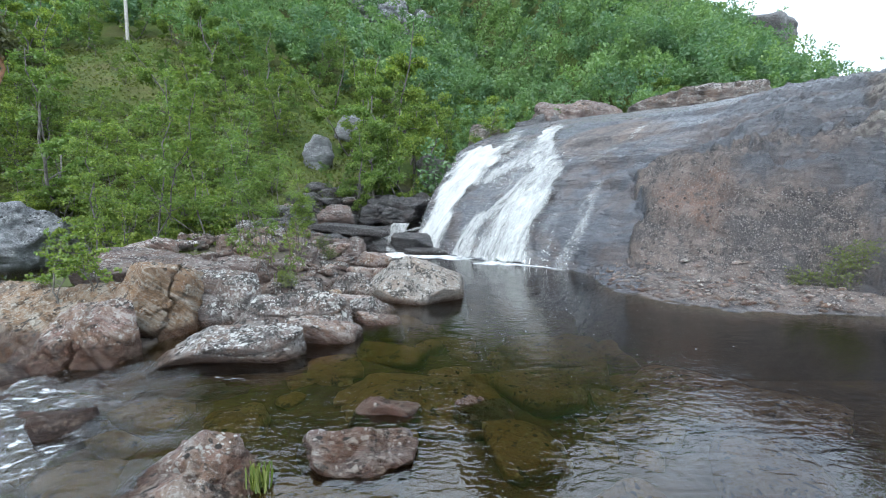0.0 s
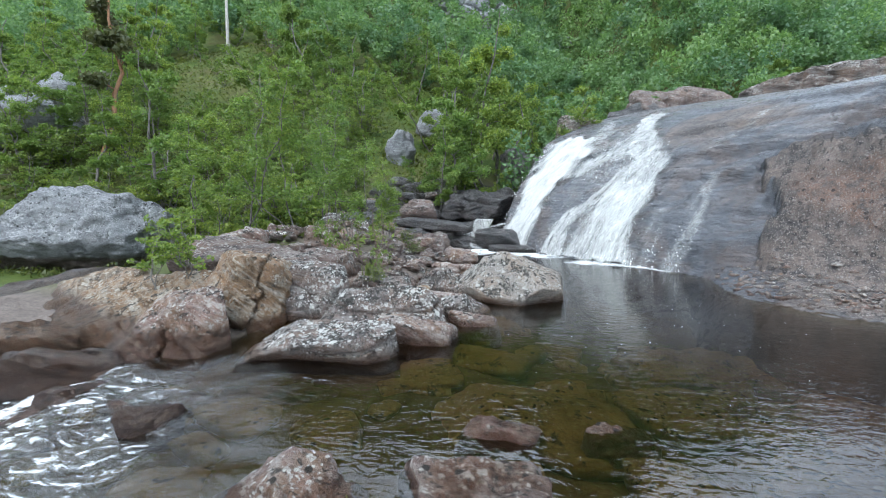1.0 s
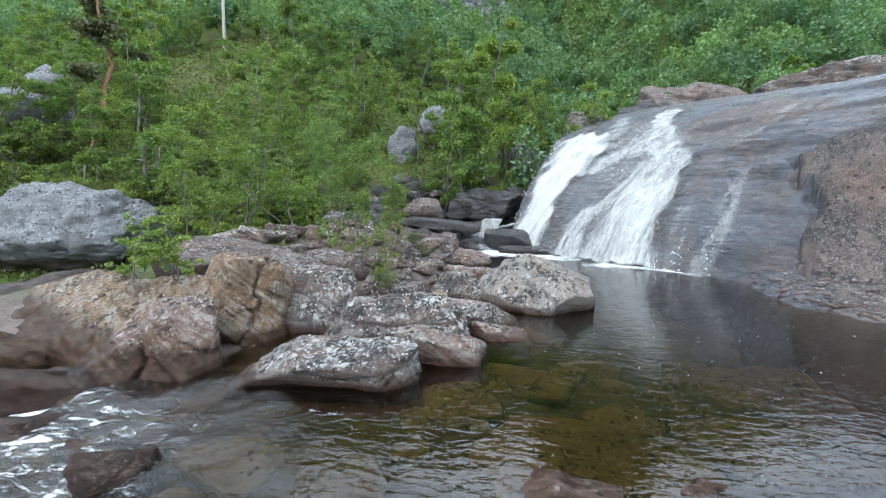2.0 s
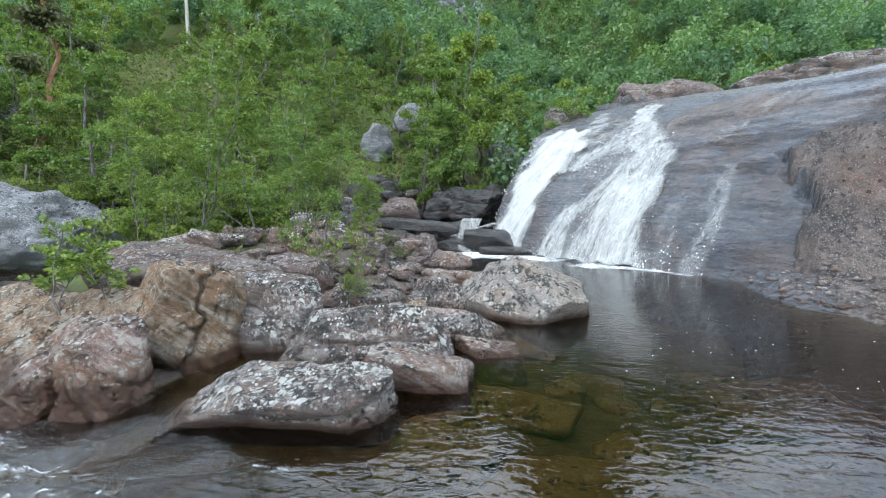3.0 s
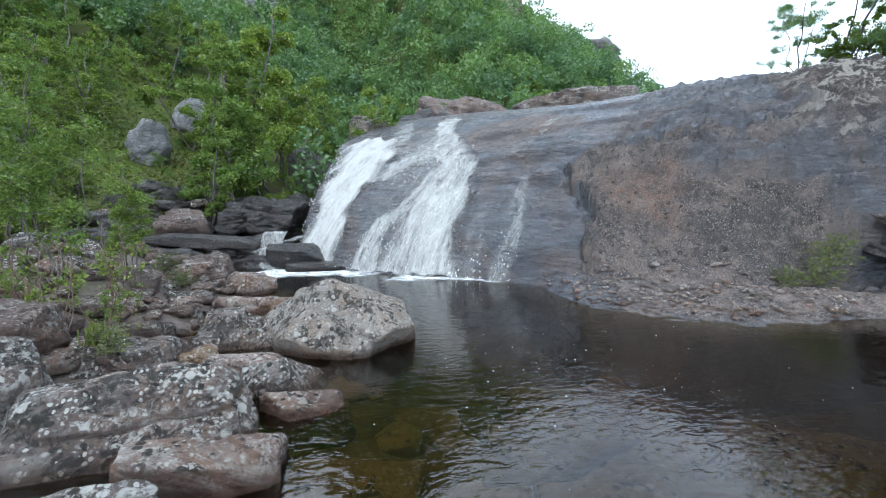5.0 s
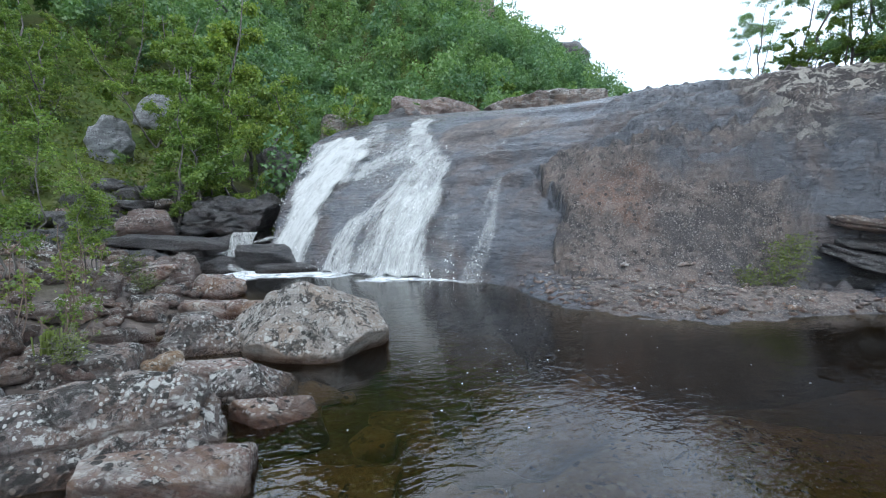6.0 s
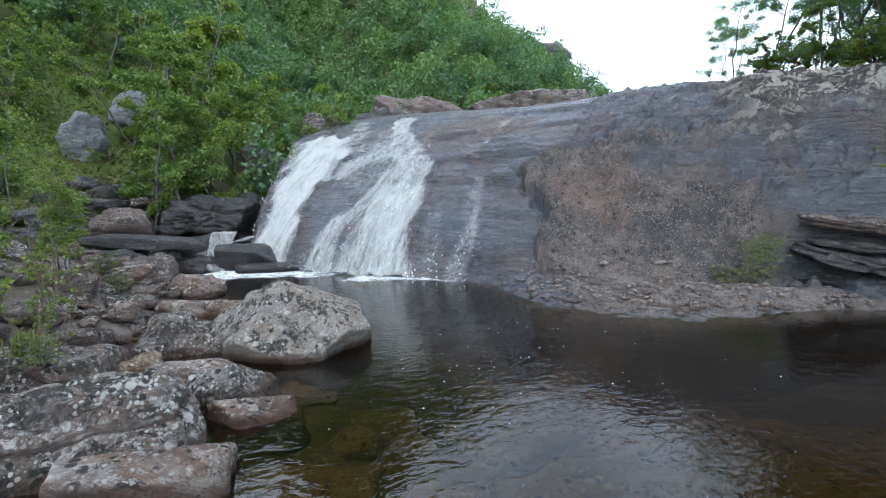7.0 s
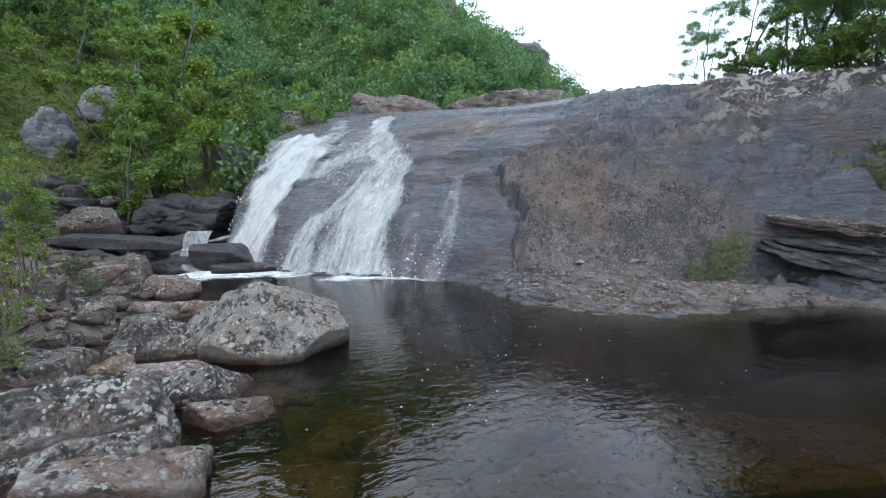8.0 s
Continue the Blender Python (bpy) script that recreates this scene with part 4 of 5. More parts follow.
hewn((-15.9, 14.7, 0.4), (3.3, 2.2, 1.8), [((0.05, -0.22, 0.97), (-15.0, 14.0, 2.3)), ((0.62, -0.3, 0.72), (-13.3, 13.9, 1.5)), ((0.1, -0.85, 0.5), (-15.0, 13.0, 1.2)), ((0.15, -0.7, -0.7), (-15.0, 12.9, 0.35)), ((1, 0, 0), (-12.6, 14, 0.6)), ((-0.5, -0.4, 0.75), (-17.5, 13.8, 1.6)), ((0, 1, 0.2), (-15.5, 17.0, 0.5)), ((-1, 0, 0), (-19.2, 14, 0)), ((0, 0, -1), (0, 0, -1.9))],
     53, ROCK_BLUE, "huge blue-grey boulder with an overhanging front", ridge=(14.3, 2.32), rough=0.09)
boulder(-13.0, 11.2, -0.75, (3.6, 2.2, 1.3), 30, 54, ROCK_BLUE, "blue-grey boulder leaning on the bank", tilt=(0, -12))
hewn((-9.7, 8.7, -0.6), (1.9, 0.9, 0.7), [((-0.25, -0.4, 0.88), (-9.6, 8.5, -0.05)), ((0, -0.95, 0.3), (-9.6, 7.85, -0.5)), ((1, 0, 0.2), (-8.0, 8.6, -0.2)), ((-0.9, -0.2, 0.4), (-11.4, 8.6, -0.5)), ((0, 1, 0), (-9.7, 9.7, 0)), ((0, 0, -1), (0, 0, -1.6))], 55, ROCK_ORANGE, "sloping ochre bedrock beside the rapid", beds=(0.35, -0.55, 0.75, 3.2), level=5)
boulder(-8.3, 7.3, -0.5, (1.9, 1.0, 0.9), 25, 56, ROCK_ORANGE, "wedge of ochre rock above the white chute", tilt=(0, 14))
boulder(-7.0, 6.75, -0.62, (2.3, 0.9, 0.9), 14, 57, ROCK_BROWN, "dark wet rock along the edge of the rapid", tilt=(0, 10))
boulder(-8.9, 6.75, -0.85, (2.0, 1.0, 1.2), 20, 58, ROCK_BROWN, "dark wet rock beside the white chute", tilt=(0, 14))
boulder(-6.0, 5.75, -0.62, (1.2, 0.7, 0.6), 25, 60, ROCK_BROWN, "dark brown rock parting the rapid")
# stones in the shallows
boulder(-2.0, 3.72, -0.08, (1.25, 0.95, 0.85), 10, 59, ROCK_PINK, "pale lichen-covered stone rising from the shallows", cuts=[(0.5, 0, 0.75, 0.6), (-0.5, 0, 0.75, 0.62)], level=5)
boulder(-0.78, 4.2, -0.14, (1.1, 0.8, 0.46), 0, 62, ROCK_PINK, "flat lichen-spotted stone just above the water", level=5)
boulder(-0.62, 5.15, -0.12, (0.75, 0.5, 0.42), -5, 65, ROCK_PINK, "small flat stone just above the water")
boulder(0.5, 5.35, -0.16, (0.75, 0.4, 0.4), 8, 68, ROCK_PINK, "small wet stone barely above the water")
boulder(-4.2, 4.95, -0.22, (0.62, 0.45, 0.42), 15, 71, ROCK_BROWN, "dark wet stone in the rapid")
# slabs under the clear water
for x, y, z, sz, yaw, sd, mt in [(-0.5, 6.0, -0.30, (1.9, 1.3, 0.34), 35, 150, ROCK_BED), (-3.1, 5.9, -0.40, (1.7, 0.65, 0.34), 12, 151, ROCK_PINK), (-4.4, 5.6, -0.46, (1.9, 0.8, 0.4), 8, 152, ROCK_PINK), (-5.6, 5.2, -0.66, (1.8, 0.9, 0.4), 20, 153, ROCK_PINK), (-1.0, 7.65, -0.30, (1.3, 0.55, 0.34), -10, 154, ROCK_BED), (4.2, 7.0, -0.85, (2.8, 1.7, 0.5), -30, 155, ROCK_BED), (-5.6, 6.5, -0.52, (1.6, 0.6, 0.34), 10, 156, ROCK_ORANGE), (-1.7, 6.5, -0.32, (1.1, 0.7, 0.36), 40, 157, ROCK_BED), (2.0, 8.6, -0.6, (1.8, 1.2, 0.5), 15, 158, ROCK_BED)]:
    boulder(x, y, z, sz, yaw, sd, mt, "broad flat slab lying under the shallow water", name="submerged_slab", group="slabs under the water", rough=0.05)
# dark rocks beside the foot of the fall
boulder(-1.55, 20.1, 0.40, (2.1, 1.1, 0.80), -8, 74, ROCK_DARK, "dark wet block at the foot of the waterfall", cuts=[(0.7, -0.3, 0.4, 0.8)], level=5, sharp=16, extra=2, rough=0.03)
boulder(-0.95, 19.45, 0.02, (1.9, 0.7, 0.5), -6, 77, ROCK_DARK, "low dark wet slab at the foot of the waterfall", chips=5, rough=0.04)
boulder(-3.3, 20.2, 0.12, (1.5, 0.9, 0.7), -30, 80, ROCK_DARK, "dark wet boulder beside the foam")


# ---- the fall ----
def strand(name, parent, label, ds, left, right, full, lift=0.06, n=26, dips=0.05, soft_edge=0.22):
    """A sheet of white water down the rock face; ds, left and right are its course."""
    v = np.linspace(0, 1, max(30, int(abs(ds[0] - ds[-1]) / 0.09)))
    dv = np.interp(v, np.linspace(0, 1, len(ds)), ds)
    order = np.argsort(ds)
    lf = np.interp(dv, np.array(ds)[order], np.array(left)[order])
    rt = np.interp(dv, np.array(ds)[order], np.array(right)[order])
    u = np.linspace(0, 1, n)
    V, Q = np.meshgrid(np.arange(len(v)), u, indexing="ij")
    V, Q = V.ravel(), Q.ravel()
    wob = 0.10 * fbm(xyz(dv[V] * 1.1, Q * 0 + full * 9, 2.0), 3)
    late = 0.9 * np.clip(fbm(xyz(Q * (rt[0] - lf[0]) * 1.6, Q * 0 + full * 5, 8.0), 3) + 0.3, 0, 1) * (1 - v[V]) ** 2
    s = lf[V] + (rt[V] - lf[V]) * Q + wob
    d = dv[V] - late * min(1.0, ds[0] / 6)
    uu = d + foot(s)
    x, y = (s + uu) / R2, (uu - s) / R2
    zs, zc = face(x, y)[0], face(x, y, False)[0]
    z = np.maximum(0.3 * zs + 0.7 * zc, zs - 0.03)
    rib = fbm(xyz(s * 3.2, d * 0.5, 7.0), 3)
    z = np.maximum(z, -0.05) + lift + dips * rib + 0.03 * fbm(xyz(s * 5, d * 4, 1.0), 2)
    x, y = x - 0.03 - 0.02 * rib, y - 0.03
    rim = np.minimum(Q, 1 - Q)
    fl = full * (0.35 + 0.65 * sstep(0.0, 0.06, v[V])) * (0.45 + 0.55 * sstep(0.0, soft_edge, rim + 0.08 * fbm(xyz(s * 2, d * 1.5, 4.0), 2)))
    me = mesh_of(name, xyz(x, y, z), grid_faces(len(v), n), FALL, attrs=[("full", np.clip(fl, 0, 1))], uv=np.stack([s, d], -1))
    return part(name, me, parent, label)


waterfall = tagged(new("waterfall"), "white waterfall fanning out down a sloping dark rock face", "waterfall")
strand("broad_stream", waterfall, "thick white stream", [6.4, 5.0, 3.6, 2.6, 1.8, 0.95, -0.15], [-18.5, -18.0, -17.2, -16.75, -16.4, -16.1, -16.2], [-14.8, -13.9, -13.6, -14.1, -14.2, -14.0, -13.4], 0.92, 0.17, 64, soft_edge=0.28)
strand("feeder", waterfall, "thin white stream", [8.7, 6.8, 5.0], [-17.0, -16.3, -15.7], [-16.0, -14.6, -13.8], 0.64, 0.08, 24, soft_edge=0.35)
strand("feeder", waterfall, "thin white stream", [9.2, 8.2, 6.6], [-14.8, -14.5, -14.1], [-14.1, -13.8, -13.1], 0.78, 0.08, 16)
strand("main_stream", waterfall, "thick white stream", [8.9, 6.4, 4.6, 3.4, 2.7, 1.07, -0.15], [-14.1, -14.1, -13.4, -12.4, -12.2, -11.9, -11.9], [-13.3, -12.6, -11.2, -10.1, -10.1, -9.6, -9.4], 0.79, 0.14, 56, soft_edge=0.32)
strand("slanting_stream", waterfall, "torn white stream", [6.2, 4.4, 3.3, 2.6], [-13.9, -14.2, -14.9, -15.0], [-12.3, -12.0, -12.6, -13.2], 0.74, 0.11, 44, soft_edge=0.36)
strand("slanting_stream", waterfall, "torn white stream", [4.2, 2.6, 1.4, 0.7, -0.15], [-12.6, -12.6, -13.2, -13.7, -13.8], [-11.1, -11.3, -11.8, -12.2, -11.9], 0.75, 0.11, 44, soft_edge=0.34)
strand("curtain", waterfall, "torn curtain of falling water", [2.9, 1.5, 0.6, -0.15], [-12.2, -12.4, -12.6, -12.8], [-10.1, -9.8, -9.6, -9.3], 0.78, 0.10, 56, soft_edge=0.26)
strand("veil", waterfall, "thin veil of water over rock", [7.4, 6.0, 4.0, 2.0, 0.0], [-16.6, -16.2, -15.6, -14.9, -14.4], [-12.8, -12.0, -10.8, -10.0, -9.3], 0.55, 0.07, 90)
strand("upper_trickle", waterfall, "narrow broken stream", [7.8, 5.3, 4.5, 3.8], [-9.0, -9.15, -9.55, -9.8], [-8.4, -8.55, -8.9, -9.15], 0.58, 0.05, 18, 0.02, soft_edge=0.35)
strand("thin_stream", waterfall, "narrow broken stream", [2.85, 2.4, 1.6, 0.7, -0.15], [-8.95, -8.8, -8.75, -8.85, -9.3], [-8.1, -8.15, -7.9, -7.6, -7.6], 0.62, 0.06, 28, 0.03, soft_edge=0.4)
# the upper film's white also stands in for the wet rock's sheen
strand("film", waterfall, "thin film of water on rock", [4.7, 4.2, 3.9], [-11.4, -10.8, -10.2], [-6.6, -7.4, -8.8], 0.42, 0.05, 60, 0.01)
strand("film", waterfall, "thin film of water on rock", [1.4, 0.6, -0.1], [-10.0, -9.9, -9.9], [-9.1, -8.8, -8.5], 0.56, 0.05, 24, 0.02, soft_edge=0.35)


def ribbon(name, parent, label, path, width, full):
    """White water running down a course of its own."""
    path = np.array(path)
    k = 40
    tt = np.linspace(0, len(path) - 1, k)
    c = np.stack([np.interp(tt, np.arange(len(path)), path[:, i]) for i in range(3)], -1)
    t = np.gradient(c, axis=0)
    t /= np.linalg.norm(t, axis=1)[:, None]
    sd = np.stack([-t[:, 1], t[:, 0], 0 * tt], -1)
    q = np.linspace(-0.5, 0.5, 14)
    P = c[:, None, :] + sd[:, None, :] * (q[None, :, None] * width) * (1 + 0.25 * np.sin(3.1 * tt))[:, None, None]
    P = P.reshape(-1, 3)
    P[:, 2] += 0.06 * fbm(P * 2.6, 3) + 0.05 * np.tile(1 - 4 * q * q, k)
    rim = np.tile(1 - (2 * np.abs(q)) ** 3, k)
    along = np.repeat(np.linspace(0, 1, k) * 0.25 * len(path), 14)
    me = mesh_of(name, P, grid_faces(k, 14), FALL, attrs=[("full", full * (0.5 + 0.5 * rim))], uv=np.stack([np.tile(q, k) * width + 3, along * 2.5], -1))
    return part(name, me, parent, label)


ribbon("foam_run", waterfall, "white water rushing round dark blocks", [(-1.2, 21.5, 1.0), (-2.2, 21.3, 0.78), (-2.95, 20.8, 0.52), (-2.85, 20.1, 0.3), (-2.5, 19.5, 0.10), (-2.1, 18.9, 0.0)], 0.75, 0.68)
ribbon("foam_run", waterfall, "white water rushing round dark blocks", [(-2.7, 20.5, 0.42), (-1.9, 19.85, 0.30), (-0.9, 19.75, 0.22), (-0.1, 19.5, 0.10), (0.5, 19.0, 0.0)], 0.42, 0.66)
def flakes(centres, size, g, thin):
    """Small six-sided flakes about the given centres."""
    v0, f0 = ball(1)
    k = v0 * np.array([1.0, 1.0, thin])
    v = centres[:, None, :] + k[None] * size[:, None, None] * g.uniform(0.7, 1.3, (len(centres), 1, 3))
    f = f0[None] + (np.arange(len(centres)) * len(v0))[:, None, None]
    return v.reshape(-1, 3), f.reshape(-1, 3)


def spray():
    """Drops thrown up where the water strikes the rock and the pool."""
    g = np.random.default_rng(61)
    d = np.concatenate([g.uniform(0.0, 5.0, 900), g.uniform(-0.5, 0.8, 220)])
    s_ = np.concatenate([g.uniform(-12.6, -9.6, 450) - 0.35 * d[:450], g.uniform(-16.2, -14.2, 450) - 0.3 * d[450:900], g.uniform(-14.2, -7.8, 220)])
    u = d + foot(s_)
    x, y = (s_ + u) / R2, (u - s_) / R2
    z = np.maximum(face(x, y, False)[0], 0.0) + 0.08 + 0.25 * g.random(len(d)) ** 2
    return flakes(xyz(x, y, z), 0.006 + 0.014 * g.random(len(d)) ** 2, g, 1.4)


sv, sf = spray()
tagged(part("spray", mesh_of("spray", sv, sf, FROTH), waterfall, "scattered white drops of spray"), "scattered white drops of spray", kind="stuff")
g_ = np.random.default_rng(62)
fx, fy = g_.normal(2.2, 1.6, 200), g_.normal(9.6, 1.7, 200)
open_water = (fx > bank(fy) + 1.3) & (face(fx, fy, False)[1] < -1.2) & (np.hypot(fx + 0.72, fy - 10.9) > 1.4) & (fy > 5.6)
fx, fy = fx[open_water], fy[open_water]
fv, ff = flakes(xyz(fx, fy, 0.004), 0.003 + 0.009 * g_.random(len(fx)) ** 3, g_, 0.25)
tagged(new("foam_flecks", mesh_of("foam_flecks", fv, ff, FROTH)), "white flecks of foam drifting on the dark pool", "foam", kind="stuff")
boulder(-3.2, 22.8, 0.55, (1.6, 1.2, 0.9), 10, 83, ROCK_DARK, "dark rock over which a side trickle spills")
trickle = tagged(new("side_cascade"), "small side cascade spilling over dark rock", "waterfall")
tv, tq = (a.ravel() for a in np.meshgrid(np.linspace(0, 1, 24), np.linspace(0, 1, 14), indexing="ij"))
tx = -2.75 + 0.75 * tq - 0.25 * tv + 0.04 * fbm(xyz(tq * 6, tv * 2, 0.0), 2)
ty = 22.1 - 0.55 * tv ** 0.6 + 0.05 * fbm(xyz(tq * 8, tv * 3, 5.0), 2)
tz = 1.15 - 1.05 * tv ** 1.5 + 0.02 * fbm(xyz(tq * 9, tv * 4, 2.0), 2)
part("stream", mesh_of("stream", xyz(tx, ty, tz), grid_faces(24, 14), FALL, attrs=[("full", 0.75 * np.ones_like(tx))], uv=np.stack([tx * 1.2, tz], -1)), trickle)

# ---- stones of the bank, in groups ----
STONES = [rock_mesh("bank_stone", (1.0, g_[0], g_[1]), 200 + i, (ROCK_PINK, ROCK_BROWN, ROCK, ROCK_BROWN)[i % 4], level=3 if i % 3 else 4, extra=5)
          for i, g_ in enumerate([(0.8, 0.6), (0.6, 0.5), (0.9, 0.45), (0.7, 0.7), (0.55, 0.4), (0.75, 0.5), (0.85, 0.65), (0.65, 0.35), (0.7, 0.55), (0.6, 0.6), (0.9, 0.5), (0.7, 0.45)])]
DARKS = [rock_mesh("dark_stone", (1.0, 0.75, 0.35 + 0.1 * i), 230 + i, ROCK_DARK, level=3, extra=5) for i in range(4)]
BEDS = [rock_mesh("bed_stone", (1.0, 0.7 + 0.05 * i, 0.4), 240 + i, ROCK_BED, level=3, extra=5, rough=0.04) for i in range(6)]
rs = random.Random(11)
taken = [(-0.72, 11.05, 1.0), (-2.85, 8.35, 1.0), (-3.1, 9.25, 0.6), (-2.5, 11.35, 0.5), (-4.05, 8.95, 0.6), (-5.1, 8.25, 0.6), (-6.1, 9.7, 1.4), (-4.6, 10.1, 0.6), (-5.75, 7.3, 1.0), (-3.0, 6.75, 1.2), (-7.4, 8.3, 1.5), (-12.2, 11.2, 1.3), (-2.1, 10.0, .4), (-1.65, 9.15, .4)]


def free(x, y, r):
    return all((x - a) ** 2 + (y - b) ** 2 > (0.78 * (r + c)) ** 2 for a, b, c in taken)


def zland(x, y):
    return float(land(np.array([x]), np.array([y]))[0])


count = 0
for k in range(9000):
    if count >= 250:
        break
    y = rs.uniform(8.6, 25.0)
    e = rs.uniform(-0.35, 5.2 if y > 11 else 2.6)
    x = float(bank(np.array([y]))[0]) - e
    big = rs.random() < 0.3
    size = rs.uniform(0.8, 1.5) if big and count < 90 else rs.uniform(0.3, 0.75)
    if y > 17:
        size *= 1.35
    if not free(x, y, size / 2):
        continue
    taken.append((x, y, size / 2))
    dark = y > 17.5 and rs.random() < 0.75
    me = rs.choice(DARKS if dark else STONES)
    ob = new("dark_stone" if dark else "bank_stone", me)
    ob.matrix_world = pose(x, y, zland(x, y) + 0.13 * size, rs.uniform(-14, 14), rs.uniform(-14, 14), rs.uniform(0, 360)) @ Matrix.Diagonal((size, size, size * rs.uniform(0.8, 1.15), 1))
    tagged(ob, "dark wet stone on the bank beside the fall" if dark else "brown-grey lichened stone on the stream bank", "stone", "bank stones")
    count += 1
count = 0
for k in range(4000):
    if count >= 75:
        break
    x, y = rs.uniform(-6.0, 4.0), rs.uniform(2.0, 10.5)
    size = rs.uniform(0.3, 0.75) if rs.random() < 0.6 else rs.uniform(0.8, 1.6)
    if x > float(bank(np.array([y]))[0]) + 0.1 and free(x, y, size / 2):
        taken.append((x, y, size / 2))
        if x < -3.9:
            size *= 0.45
        ob = new("bed_stone", rs.choice(BEDS))
        depth = float(water_level(np.array([x]), np.array([y]))[0]) - zland(x, y)
        hgt = min(0.4 * size, max(0.08, depth * rs.uniform(0.5, 0.95)) * 1.3) / 0.4
        ob.matrix_world = pose(x, y, zland(x, y) + 0.05 * hgt, rs.uniform(-6, 6), rs.uniform(-6, 6), rs.uniform(0, 360)) @ Matrix.Diagonal((size, size, hgt, 1))
        tagged(ob, "ochre algae-covered stone under the clear water", "stone", "stones on the stream bed")
        count += 1

for k in range(600):
    x, y = rs.uniform(-7.5, -2.6), rs.uniform(18.5, 26.0)
    size = rs.uniform(0.7, 1.5)
    if len(taken) < 420 and x < float(bank(np.array([y]))[0]) + 0.2 and free(x, y, size * 0.42):
        taken.append((x, y, size * 0.42))
        ob = new("dark_stone", rs.choice(DARKS))
        ob.matrix_world = pose(x, y, zland(x, y) + 0.1 * size, rs.uniform(-12, 12), rs.uniform(-12, 12), rs.uniform(0, 360)) @ Matrix.Diagonal((size, size, size * rs.uniform(0.8, 1.3), 1))
        tagged(ob, "dark wet stone on the bank beside the fall", "stone", "bank stones")
boulder(59.0, 93.0, 32.0, (11, 8, 8), 20, 140, ROCK_DARK, "dark cliff standing out of the far woods", name="cliff")
boulder(30.0, 78.0, 33.0, (8, 5, 9), -10, 142, ROCK, "dark cliff standing out of the far woods", name="cliff")
boulder(-4.4, 20.6, 0.95, (3.6, 1.3, 0.36), -14, 90, ROCK_DARK, "long flat dark slab lying on the bank", tilt=(3, 4), rough=0.025)
boulder(-5.4, 21.6, 1.35, (1.6, 1.2, 1.2), 20, 92, ROCK_BROWN, "brown pointed boulder under the bushes")
# gully rocks: the shade under the trees is put into their dark colour
boulder(-2.9, 23.8, 1.7, (2.8, 1.7, 1.5), -10, 95, ROCK_DARK, "grey block over the gully, coloured dark for its shade", level=5, rough=0.11, beds=(0.2, -0.2, 0.95, 2.2))
boulder(-1.7, 25.6, 1.2, (3.0, 2.4, 2.6), 20, 96, ROCK_DARK, "wet gully wall beside the fall, coloured dark for deep shade", level=5, rough=0.12, beds=(0.3, 0.1, 0.9, 2.4))
boulder(-0.6, 27.6, 2.6, (3.0, 2.6, 4.2), 35, 98, ROCK_DARK, "tall rock wall behind the fall, coloured dark for deep shade", level=5, rough=0.12, beds=(0.2, 0.2, 0.9, 2.6))

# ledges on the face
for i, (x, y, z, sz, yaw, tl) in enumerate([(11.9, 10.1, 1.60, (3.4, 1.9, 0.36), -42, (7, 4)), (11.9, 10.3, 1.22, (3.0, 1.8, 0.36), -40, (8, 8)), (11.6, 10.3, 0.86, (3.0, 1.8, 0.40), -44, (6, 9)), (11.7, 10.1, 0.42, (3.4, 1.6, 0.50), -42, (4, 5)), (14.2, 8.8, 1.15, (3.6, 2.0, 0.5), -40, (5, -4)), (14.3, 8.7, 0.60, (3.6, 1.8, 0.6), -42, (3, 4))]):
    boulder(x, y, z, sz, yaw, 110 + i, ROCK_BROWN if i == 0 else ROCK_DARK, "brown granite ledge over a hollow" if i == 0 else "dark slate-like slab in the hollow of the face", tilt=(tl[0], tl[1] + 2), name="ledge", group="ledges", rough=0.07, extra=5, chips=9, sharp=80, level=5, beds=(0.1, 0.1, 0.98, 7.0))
# rocks on the skyline of the face
boulder(15.4, 31.0, 8.35, (7.4, 3.4, 2.2), -12, 121, ROCK, "long grey hump of rock above the fall", cuts=[(-0.5, 0, 0.8, 0.75)], level=5)
boulder(8.6, 31.8, 6.9, (6.2, 3.2, 3.4), 14, 128, ROCK_BROWN, "lichened grey-brown rock among the birches", level=5, beds=(0.2, -0.2, 0.95, 2.0))
boulder(5.8, 30.2, 6.4, (3.8, 2.4, 2.6), -20, 124, ROCK_DARK, "dark grey rock under overhanging birches")
boulder(2.4, 29.4, 5.3, (3.2, 2.2, 2.6), 20, 126, ROCK, "grey rock half hidden by birches")

# grey boulders on the slope
boulder(-8.5, 29.6, 4.95, (1.75, 2.0, 3.1), 15, 130, ROCK_BLUE, "upright blue-grey boulder on the mossy slope", cuts=[(-0.6, 0, 0.7, 0.75), (0.5, -0.3, -0.6, 0.8)], level=5)
boulder(-7.9, 37.0, 7.7, (2.2, 2.2, 2.4), -10, 132, ROCK_BLUE, "blue-grey boulder among the birches", level=4)


